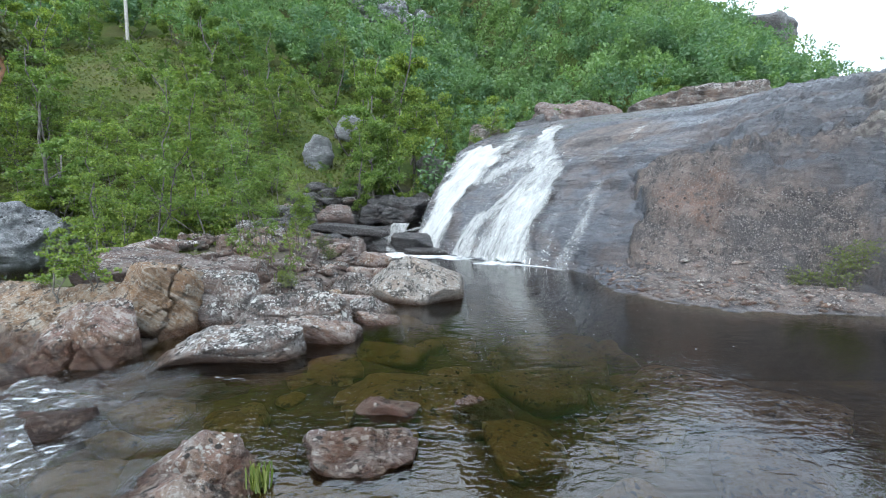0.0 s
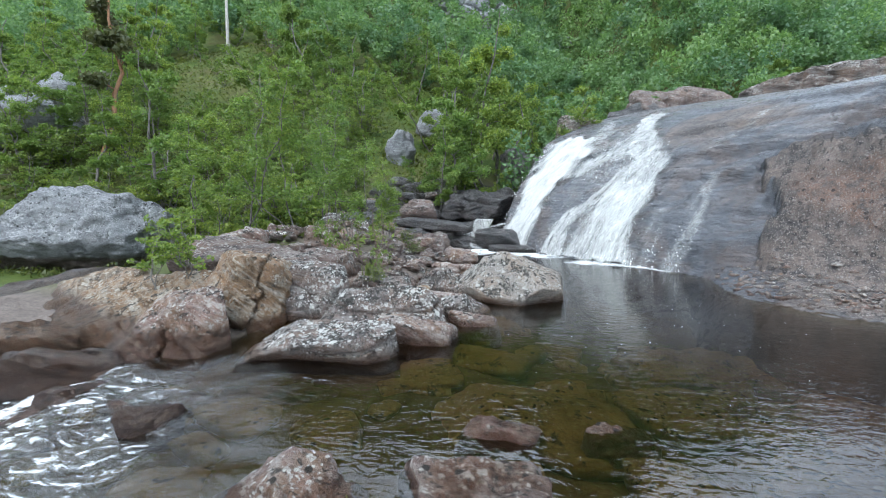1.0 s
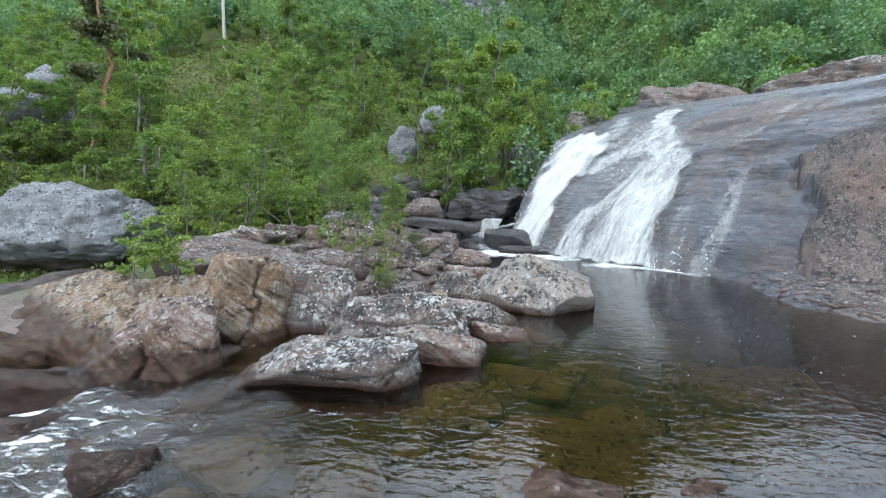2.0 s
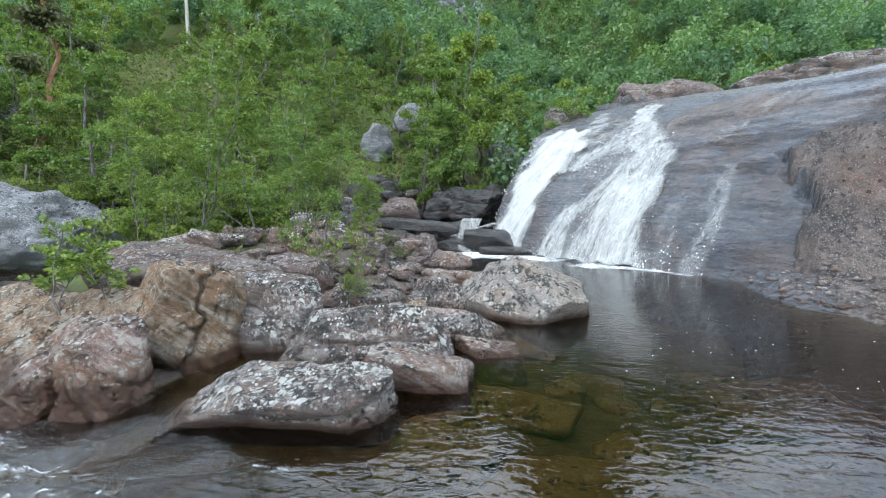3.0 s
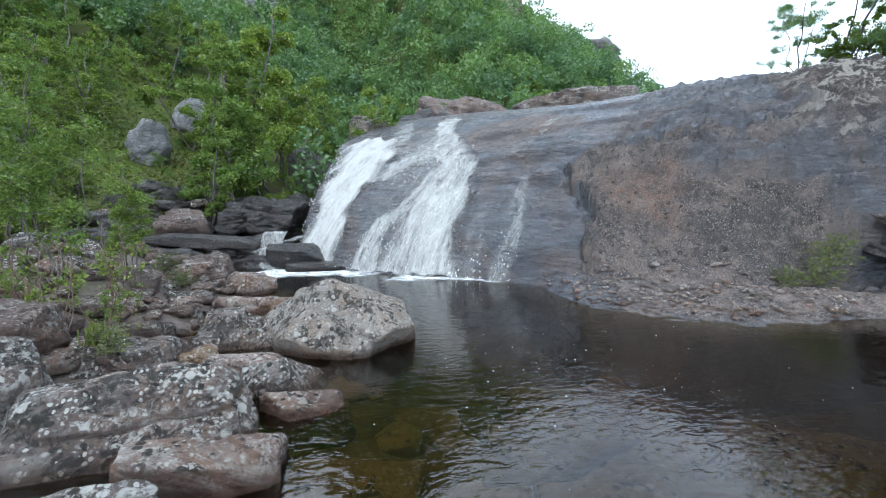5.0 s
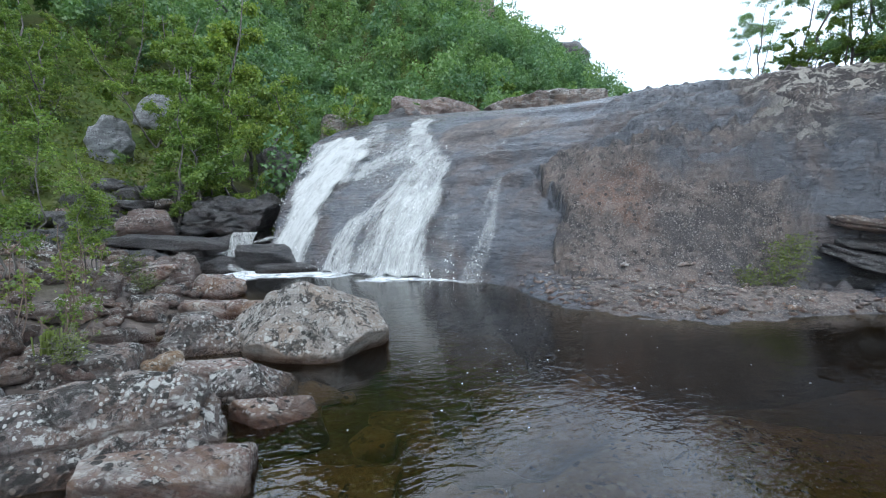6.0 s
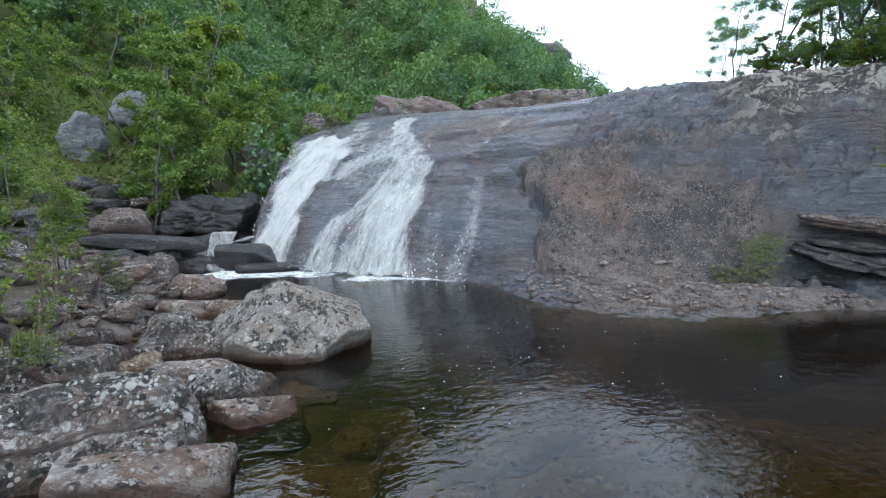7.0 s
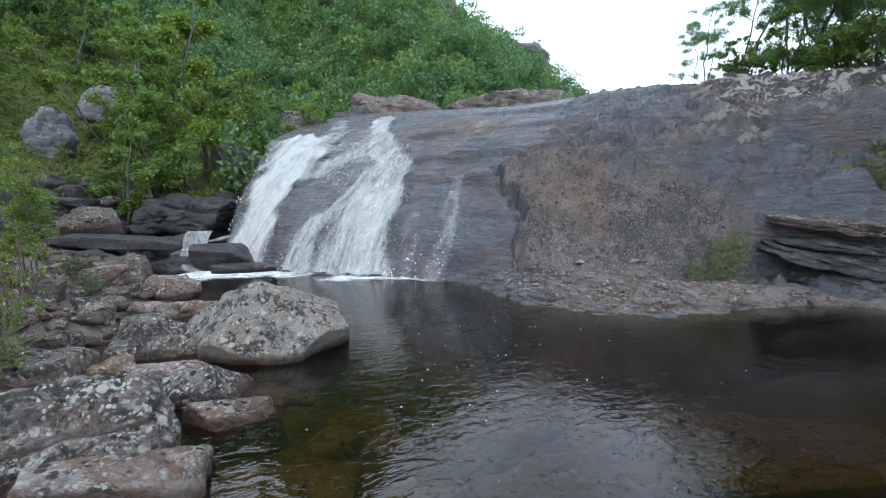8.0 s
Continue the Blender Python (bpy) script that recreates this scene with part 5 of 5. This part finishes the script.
# ---- trees and shrubs ----
def tube(path, radii, sides):
    path, radii = np.asarray(path), np.asarray(radii)
    k = len(path)
    t = np.gradient(path, axis=0)
    t /= np.linalg.norm(t, axis=1)[:, None] + 1e-9
    ref = np.array([0.31, 0.83, 0.46])
    a = np.cross(t, ref)
    a /= np.linalg.norm(a, axis=1)[:, None] + 1e-9
    b = np.cross(t, a)
    ang = np.arange(sides) * 2 * math.pi / sides
    v = path[:, None, :] + radii[:, None, None] * (np.cos(ang)[None, :, None] * a[:, None, :] + np.sin(ang)[None, :, None] * b[:, None, :])
    i = np.arange(k * sides).reshape(k, sides)
    j = np.roll(i, -1, axis=1)
    f = np.stack([i[:-1].ravel(), j[:-1].ravel(), j[1:].ravel(), i[1:].ravel()], -1)
    return v.reshape(-1, 3), f


def joined(pieces):
    vs, fs, n = [], [], 0
    for v, f in pieces:
        vs.append(v)
        fs.append(f + n)
        n += len(v)
    return np.concatenate(vs), np.concatenate(fs)


def leaves(centres, size, g, droop=0.5, aspect=0.62, flat=0.5):
    n = len(centres)
    up = g.normal(size=(n, 3)) * 0.55
    up[:, 2] += flat
    a = np.cross(up, g.normal(size=(n, 3)))
    a /= np.linalg.norm(a, axis=1)[:, None]
    a[:, 2] -= 0.25 * droop
    b = np.cross(a, up)
    b /= np.linalg.norm(b, axis=1)[:, None]
    ln = (size * g.uniform(0.65, 1.35, n))[:, None]
    half = b * ln * aspect * 0.62
    v = np.stack([centres - half, centres + half + a * ln * 0.25, centres + a * ln], 1)
    return v.reshape(-1, 3), np.arange(3 * n).reshape(n, 3)


def tree_meshes(seed, height, stems, leaf_size, n_leaves, leaf_mat, spread_=0.34, bare=0.18, bark=BARK, droop=0.6, trunk_r=0.012, limbs=12, twigs=4):
    g = np.random.default_rng(seed)
    wood, tips, wts = [], [], []
    for st in range(stems):
        lean = g.normal(size=2) * (0.10 if stems == 1 else 0.26)
        h = height * (1 if st == 0 else g.uniform(0.65, 0.95))
        k = 9
        tt = np.linspace(0, 1, k)
        wander = np.cumsum(g.normal(size=(k, 2)) * 0.028 * height, axis=0)
        wander -= wander[0]
        path = np.stack([lean[0] * h * tt ** 0.8 + wander[:, 0], lean[1] * h * tt ** 0.8 + wander[:, 1], h * tt], -1)
        rad = height * trunk_r * (1 - 0.85 * tt) * (1 if st == 0 else 0.7) + 0.004
        wood.append(tube(path, rad, 6))
        for q in range(limbs):
            f = bare + (0.98 - bare) * g.random() ** 0.85
            o = np.array([np.interp(f, tt, path[:, i]) for i in range(3)])
            az = g.uniform(0, 2 * math.pi)
            ln = height * spread_ * (1.08 - 0.72 * f) * g.uniform(0.6, 1.2)
            m = 4
            r = np.linspace(0, 1, m)
            rise = g.uniform(0.25, 0.9)
            br = o + np.stack([np.cos(az) * ln * r, np.sin(az) * ln * r, ln * (rise * r - 0.35 * r * r)], -1) + np.cumsum(g.normal(size=(m, 3)) * 0.05 * ln, axis=0) * r[:, None]
            wood.append(tube(br, np.interp(f, tt, rad) * 0.45 * (1 - 0.85 * r) + 0.003, 4))
            for w in range(twigs):
                a = 0.3 + 0.7 * g.random()
                p = np.array([np.interp(a, r, br[:, i]) for i in range(3)])
                dr = g.normal(size=3)
                dr[2] = abs(dr[2]) * 0.3 - 0.15
                l2 = ln * g.uniform(0.18, 0.42)
                end = p + dr / np.linalg.norm(dr) * l2
                wood.append(tube(np.stack([p, end]), np.array([0.006, 0.002]) * max(1, height / 4), 3))
                tips.append((p, end))
                wts.append(l2)
    wts = np.array(wts) / np.sum(wts)
    pick = g.choice(len(tips), n_leaves, p=wts)
    A, B = np.array([t[0] for t in tips]), np.array([t[1] for t in tips])
    tt = g.random(n_leaves)[:, None] ** 0.7
    c = A[pick] * (1 - tt) + B[pick] * tt + g.normal(size=(n_leaves, 3)) * height * 0.016
    wv, wf = joined(wood)
    lv, lf = leaves(c, leaf_size, g, droop)
    return mesh_of("trunk", wv, wf, bark), mesh_of("crown", lv, lf, leaf_mat, smooth=False)


def tree(name, meshes, label, category="tree", group=""):
    ob = tagged(new(name), label, category, group)
    part("trunk", meshes[0], ob)
    part("crown", meshes[1], ob)
    return ob


BIRCH = [tree_meshes(300 + i, 1.0 * h, st, ls, n, LEAF, sp, bare) for i, (h, st, ls, n, sp, bare) in enumerate([(6.5, 2, 0.115, 9600, 0.30, 0.12), (5.5, 3, 0.105, 9400, 0.34, 0.10), (7.0, 1, 0.12, 9000, 0.27, 0.14), (4.5, 3, 0.095, 8400, 0.38, 0.08), (6.0, 2, 0.11, 9400, 0.32, 0.12)])]
SLIM = [tree_meshes(360 + i, 6.0, st, 0.08, 8500, LEAF, 0.24, 0.2, trunk_r=0.006, limbs=16) for i, st in enumerate((2, 3))]
SHRUB = [tree_meshes(320 + i, h, st, ls, n, LEAF_LOW, 0.55, 0.05, droop=0.1, trunk_r=0.010, limbs=7, twigs=4) for i, (h, st, ls, n) in enumerate([(1.6, 2, 0.074, 2500), (2.2, 3, 0.08, 2900), (1.2, 2, 0.066, 1800)])]

rt = random.Random(5)
clear_spots = [(-8.9, 29.6, 2.4), (-10.0, 37.0, 2.4), (-15.3, 14.2, 3.2)]


def clear_of(x, y, r):
    if any((x - a) ** 2 + (y - b) ** 2 < (c + r) ** 2 for a, b, c in clear_spots):
        return False
    # keeps trees off the camera's sight line to the two grey boulders
    return not (16.0 < y < 36.5 and abs(x + 5.0 + 0.30 * (y - 16.0)) < 1.5)


trees = []


def plant(x, y, kinds, base, label, group, name, lo, hi, z=None, category="tree"):
    i = rt.randrange(len(kinds))
    k = rt.uniform(lo, hi)
    ob = tree(name, kinds[i], label, category, group)
    ob.matrix_world = pose(x, y, (zland(x, y) if z is None else z) - 0.08, rt.uniform(-5, 5), rt.uniform(-5, 5), rt.uniform(0, 360)) @ Matrix.Diagonal((k * base, k * base, k * base * rt.uniform(0.9, 1.12), 1))
    return ob


# birches at chosen places: round the fall, on the slope and on the crest
for x, y, k in [(-3.7, 24.9, 1.25), (-2.2, 24.7, 0.7), (-4.9, 24.4, 0.7), (-2.4, 27.2, 1.3), (-4.2, 27.8, 1.0), (-0.4, 30.0, 1.05), (2.2, 31.8, 1.0), (4.6, 32.6, 0.95), (-4.8, 30.0, 1.1), (-2.6, 31.2, 1.3), (0.8, 34.0, 1.2), (7.2, 34.0, 0.95), (10.2, 34.8, 1.0), (13.0, 36.5, 1.1), (-1.7, 25.6, 0.75), (-0.6, 27.6, 0.8), (16.5, 38.5, 0.9)]:
    plant(x, y, BIRCH, k, "leafy green mountain birch beside the waterfall", "birches beside the fall", "birch_tree", 0.95, 1.05)
for x, y, k in [(-5.4, 12.9, 0.62), (-7.2, 13.6, 0.62), (-9.0, 14.2, 0.85), (-11.2, 14.4, 0.8), (-7.6, 16.6, 0.75), (-4.6, 14.6, 0.42)]:
    trees.append((x, y))
    plant(x, y, SLIM, k, "slender young birch behind the shore rocks", "slender birches", "birch_tree", 0.95, 1.05)
made = 0
for k in range(4000):
    if made >= 98:
        break
    y = rt.uniform(11.5, 52.0)
    x = rt.uniform(-0.95 * y - 10, -2.0 + 0.5 * max(0, y - 28))
    w = 0.8 * (y - float(hill_foot(np.array([x]))[0]))
    if w < 0.4 or not clear_of(x, y, 0.4) or any((x - a) ** 2 + (y - b) ** 2 < (1.5 + 0.022 * y) ** 2 for a, b in trees):
        continue
    trees.append((x, y))
    small = w < 5 and x > -14
    # birches on the camera's sight lines to pole and boulders are shrunk
    masks_pole = 20 < y < 47 and abs(x + 0.5 + 0.681 * (y - 0.5)) < 3.4
    masks_boulder = 14 < y < 40 and -3.2 < x + 4.8 + 0.28 * (y - 16) < 2.2
    plant(x, y, BIRCH, 0.38 if masks_pole or masks_boulder else 0.5 if small else 0.9, "leafy green mountain birch on the hillside", "birches on the hillside", "birch_tree", 0.75, 1.15)
    made += 1
CREST = [tree_meshes(370 + i, 6.0, st, 0.06, 24000, LEAF_CREST_HAZED, sp, 0.04, trunk_r=0.008, limbs=14) for i, (st, sp) in enumerate(((3, 0.34), (2, 0.30)))]
for x, y, k in [(17.7, 18.3, 0.55), (18.8, 17.4, 1.0), (19.4, 15.9, 1.25), (18.4, 14.6, 0.8), (20.8, 14.6, 1.4), (18.6, 12.8, 1.0), (20.6, 12.2, 1.4), (18.2, 11.2, 0.9), (20.2, 9.8, 1.4), (21.6, 16.8, 1.3), (22.6, 13.0, 1.5), (19.6, 7.6, 1.3), (22.0, 8.6, 1.6), (24.6, 11.0, 1.7), (24.0, 15.0, 1.6), (21.6, 5.6, 1.5), (24.5, 7.0, 1.7), (17.2, 9.4, 0.8)]:
    plant(x, y, CREST, k, "leafy birch on the crest of the rock face", "birches on the crest", "birch_tree", 0.95, 1.05, z=float(max(face(np.array([x]), np.array([y]))[0][0], zland(x, y))))

for x, y, k in [(18.0, 17.2, 1.1), (18.0, 16.2, 1.4), (17.4, 14.8, 1.5), (17.4, 13.2, 1.6), (17.2, 12.0, 1.5), (17.0, 10.6, 1.6), (19.4, 18.0, 1.0), (17.9, 9.4, 1.3), (19.0, 13.8, 1.4), (19.4, 11.6, 1.4)]:
    plant(x, y, SHRUB, k, "leafy green shrub on the crest of the rock", "shrubs on the crest", "shrub", 0.95, 1.05, z=float(face(np.array([x]), np.array([y]))[0][0]), category="shrub")
for x, y, k in [(-11.8, 32.0, 0.75), (-13.2, 35.0, 0.9), (-10.6, 41.0, 1.0), (-15.2, 37.5, 1.0), (-17.4, 41.5, 1.1), (-12.8, 45.0, 1.1), (-20.0, 38.5, 1.0), (-7.0, 42.0, 1.1), (-15.0, 29.5, 0.65), (-18.2, 33.5, 0.8), (-4.6, 38.0, 1.1), (-14.0, 25.5, 0.5)]:
    plant(x, y, BIRCH, k, "leafy green mountain birch on the hillside", "birches on the hillside", "birch_tree", 0.9, 1.1)
# low shrubs on the bank and the slope
made = 0
for k in range(4000):
    if made >= 190:
        break
    y = 10.3 + 22.0 * rt.random() ** 1.7
    x = rt.uniform(-0.9 * y - 6, -3.5)
    e = float(bank(np.array([min(y, 24.0)]))[0]) - x
    if e < (2.7 if y < 13 else 3.6 if y < 16.5 else 4.6) or not free(x, y, 0.3) or (x + 15.3) ** 2 + (y - 14.2) ** 2 < 11 or (x < -7.6 and y < 13.2):
        continue
    open_strip = not clear_of(x, y, 0.2)
    if open_strip and (y > 19 or (x + 8.9) ** 2 + (y - 29.6) ** 2 < 6):
        continue
    plant(x, y, SHRUB, 0.45 if open_strip else 0.95, "low bright green willow shrub on the bank", "shrubs on the bank", "shrub", 0.7, 1.3, category="shrub")
    made += 1


# ---- the woods and undergrowth of the slope ----
def wood_cloud():
    """Crowns of the far slope: compact lobes of leaves, each crown of its own shade."""
    g = np.random.default_rng(77)
    cs, sz, tn, spots = [], [], [], np.zeros((0, 2))
    tries = 0
    while len(cs) < 1350 and tries < 20000:
        tries += 1
        y = 26 + 84 * g.random() ** 1.3
        x = g.uniform(-1.25 * y - 8, 1.05 * y + 6)
        w = 0.8 * (y - float(hill_foot(np.array([x]))[0]))
        if w < 0.5 or w > 80 or ((x + 11) / 9) ** 2 + ((y - 76) / 6) ** 2 < 1 or (y < 44 and x < -1 + 0.3 * (y - 27)) or (y < 50 and abs(x + 0.5 + 0.681 * (y - 0.5)) < 4):
            continue
        gap = (1.5 + 0.016 * y) * (0.82 if x > -5 else 1.0)
        if len(spots) and np.min(np.sum((spots - (x, y)) ** 2, axis=1)) < gap * gap:
            continue
        spots = np.vstack([spots, (x, y)])
        h = g.uniform(3.8, 7.2) * (1 + 0.003 * y)
        k = int(np.clip(36000 / y, 320, 800))
        m = 7
        lobes = g.normal(size=(m, 3)) * np.array([0.15, 0.15, 0.20]) * h + np.array([0, 0, 0.58 * h])
        r = g.normal(size=(k, 3))
        r *= (0.125 * h / np.linalg.norm(r, axis=1) * g.random(k) ** 0.33)[:, None]
        c = lobes[g.integers(0, m, k)] + r
        c[:, 2] = np.maximum(c[:, 2], 0.15)
        cs.append(c + np.array([x, y, zland(x, y)]))
        sz.append(np.full(k, 0.13 + 0.0032 * y))
        tn.append(np.full(3 * k, g.random()))
    v, f = leaves(np.concatenate(cs), np.concatenate(sz), g, 0.3, 0.7, 0.22)
    return v, f, np.concatenate(tn)


def leaf_carpet():
    """Bilberry, fern and moss between the trees."""
    g = np.random.default_rng(78)
    y = 9.6 + 40 * g.random(100000) ** 1.5
    x = g.uniform(-1, 1, 100000) * (0.95 * y + 8)
    e = bank(np.minimum(y, 24.0)) - x
    keep = ~((x < -8) & (y < 12.5)) & (e > 2.9) & (x < 14) & ((y > hill_foot(x) - 1) | (e > 3.2)) & ~((y > 24) & (y < hill_foot(x)) & (x > -4))
    x, y = x[keep], y[keep]
    z = land(x, y)
    lush = fbm(xyz(x * 0.6, y * 0.6, 3.0), 3)
    c = xyz(x, y, z + (0.12 + 0.4 * np.clip(lush, 0, 1)) * g.random(len(x)))
    v, f = leaves(c, 0.075 + 0.0035 * y, g, -0.4)
    return v, f, np.repeat(np.clip(0.6 - 0.7 * lush, 0, 1), 3)


wv, wf, wt = wood_cloud()
tagged(new("woods", mesh_of("woods", wv, wf, LEAF_FAR_HAZED, smooth=False, attrs=[("tone", wt)])), "dense green birch woods covering the far slope", "woods", kind="stuff")
uv_, uf, ut = leaf_carpet()
tagged(new("undergrowth", mesh_of("undergrowth", uv_, uf, LEAF_FLOOR_SHADED, smooth=False, attrs=[("tone", ut)])), "low green undergrowth between the trees", "undergrowth", kind="stuff")


def rubble():
    """Broken stone strewn over the apron at the water's edge."""
    g = np.random.default_rng(91)
    v0, f0 = ball(1)
    vs, fs, n = [], [], 0
    while len(vs) < 1100:
        s, d = g.uniform(-7.0, 0.6), g.uniform(-1.9, 0.25)
        u = d + float(foot(np.array([s]))[0])
        x, y = (s + u) / R2, (u - s) / R2
        z = float(face(np.array([x]), np.array([y]))[0][0])
        if z < 0.03:
            continue
        r = 0.014 + 0.07 * g.random() ** 4
        q = v0 * (1 + 0.35 * g.normal(size=(len(v0), 1))) * r * np.array([1.2, 1.0, 0.6])
        vs.append(q + np.array([x, y, z + 0.2 * r]))
        fs.append(f0 + n)
        n += len(v0)
    return np.concatenate(vs), np.concatenate(fs)


rv, rf = rubble()
tagged(new("rubble", mesh_of("rubble", rv, rf, ROCK_PINK, smooth=False)), "broken pinkish stones strewn along the water's edge", "rubble", kind="stuff")


# ---- small growth and odd things ----
TWIGGY = tree_meshes(380, 1.5, 7, 0.05, 520, LEAF_LOW, 0.22, 0.3, bark=TWIG, trunk_r=0.005, limbs=4, twigs=2)
for x, y, k in [(-4.35, 10.9, 1.0), (-4.0, 11.5, 0.9), (-3.55, 10.2, 0.5), (-4.9, 11.2, 1.05), (-4.2, 12.6, 1.0)]:
    plant(x, y, [TWIGGY], k, "sparse bare-twigged willow shrub among rocks", "bare shrubs", "willow_shrub", 0.95, 1.05, category="shrub")
SAPLING = tree_meshes(384, 1.2, 2, 0.062, 1100, LEAF, 0.55, 0.35, droop=0.2, trunk_r=0.011)
for x, y, z, k in [(-6.6, 8.5, 0.5, 1.0), (-7.2, 8.4, 0.36, 1.0)]:
    plant(x, y, [SAPLING], k, "small leaning birch sapling on the bedrock", "saplings", "birch_sapling", 0.98, 1.02, z=z, category="sapling")
GREEN = tree_meshes(388, 0.8, 6, 0.045, 1200, GRASS, 0.5, 0.0, droop=0.0, trunk_r=0.006)
for x, y, z, k in [(8.15, 11.0, 0.35, 0.8), (8.75, 10.75, 0.4, 0.9), (9.25, 10.9, 0.75, 1.0), (9.6, 11.0, 1.1, 0.7), (-3.35, 9.75, 0.5, 0.5), (-3.7, 14.2, 0.5, 0.6), (-4.3, 15.4, 0.7, 0.7)]:
    plant(x, y, [GREEN], k, "bright green low plant growing from a crack", "crack plants", "green_plant", 0.9, 1.1, z=z, category="plant")


def tuft_mesh(seed, blades, height):
    g = np.random.default_rng(seed)
    vs, fs = [], []
    for i in range(blades):
        az, out_, h = g.uniform(0, 2 * math.pi), g.uniform(0.05, 0.45) * height, height * g.uniform(0.5, 1.0)
        w = 0.006 + 0.004 * g.random()
        o = np.array([g.normal() * 0.04, g.normal() * 0.04, 0])
        d = np.array([math.cos(az), math.sin(az), 0])
        sd = np.array([-d[1], d[0], 0]) * w
        b0, b1, b2 = o, o + d * out_ * 0.35 + np.array([0, 0, h * 0.6]), o + d * out_ + np.array([0, 0, h])
        k = 5 * i
        vs += [b0 - sd, b0 + sd, b1 + sd * 0.8, b1 - sd * 0.8, b2]
        fs += [[k, k + 1, k + 2, k + 3], [k + 3, k + 2, k + 4, k + 4]]
    return np.array(vs), np.array(fs)


tv_, tf_ = tuft_mesh(5, 70, 0.34)
tf_ = tf_[[len(set(q)) == 4 for q in tf_.tolist()]]
TUFT = mesh_of("grass_tuft", tv_, tf_, GRASS, smooth=False)
for x, y, z, k in [(-1.42, 3.62, 0.0, 1.0), (-3.55, 9.85, 0.55, 1.2)]:
    zz = max(z, float(face(np.array([x]), np.array([y]))[0][0])) if x > 5 else z
    ob = new("grass_tuft", TUFT)
    ob.matrix_world = pose(x, y, zz, 0, 0, 40 * x) @ Matrix.Diagonal((k, k, k, 1))
    tagged(ob, "tuft of yellow-green grass rooted on rock", "grass tuft", "grass tufts", "stuff")

# a grassy ledge on the face
for i in range(34):
    s_, d_ = 1.3 + 3.6 * rt.random(), rt.uniform(1.75, 3.1)
    u_ = d_ + float(foot(np.array([s_]))[0])
    x, y = (s_ + u_) / R2, (u_ - s_) / R2
    zz = float(face(np.array([x]), np.array([y]))[0][0])
    if i % 3 == 0:
        plant(x, y, [GREEN], 0.75, "bright green low plant on a grassy ledge", "ledge plants", "green_plant", 0.7, 1.3, z=zz, category="plant")
    else:
        ob = new("grass_tuft", TUFT)
        k = rt.uniform(0.9, 1.6)
        ob.matrix_world = pose(x, y, zz - 0.02, 0, 0, 47 * i) @ Matrix.Diagonal((k, k, 0.8 * k, 1))
        tagged(ob, "tuft of yellow-green grass rooted on rock", "grass tuft", "grass tufts", "stuff")

# a bare pole high on the slope and a rusty pine
pv, pf = tube(np.array([[-31.6, 46, 10.0], [-31.5, 46, 16], [-31.4, 46, 32.0]]), [0.2, 0.17, 0.12], 10)
pole = tagged(new("wooden_pole", mesh_of("wooden_pole", pv, pf, GREYWOOD)), "tall bare grey wooden pole among the birches", "pole")
pine_wood, pine_leaf = tree_meshes(392, 9.0, 1, 0.20, 5200, NEEDLE, 0.20, 0.25, bark=PINE_BARK, droop=0.3, trunk_r=0.016)
pine = tree("pine_tree", (pine_wood, pine_leaf), "rust-trunked pine with thin brown-green needles")
pine.matrix_world = pose(-21.5, 21.0, zland(-21.5, 21.0), 0, 0, 20)


def scree():
    g = np.random.default_rng(95)
    v0, f0 = ball(1)
    vs, fs, n = [], [], 0
    for cx, cy, rx, ry, num in [(-11, 77, 12, 6, 240), (-86, 76, 14, 8, 200), (-28, 21.5, 3, 3, 24)]:
        for i in range(num):
            x, y = cx + g.normal() * rx * 0.5, cy + g.normal() * ry * 0.5
            r = g.uniform(0.4, 1.3)
            q = v0 * (1 + 0.3 * g.normal(size=(len(v0), 1))) * r * np.array([1.1, 1.0, 0.75])
            vs.append(q + np.array([x, y, zland(x, y) + 0.35 + 2.2 * g.random() ** 2]))
            fs.append(f0 + n)
            n += len(v0)
    return np.concatenate(vs), np.concatenate(fs)


cv, cf = scree()
tagged(new("scree", mesh_of("scree", cv, cf, ROCK_BLUE, smooth=False)), "grey boulder scree high on the wooded slope", "scree", kind="stuff")
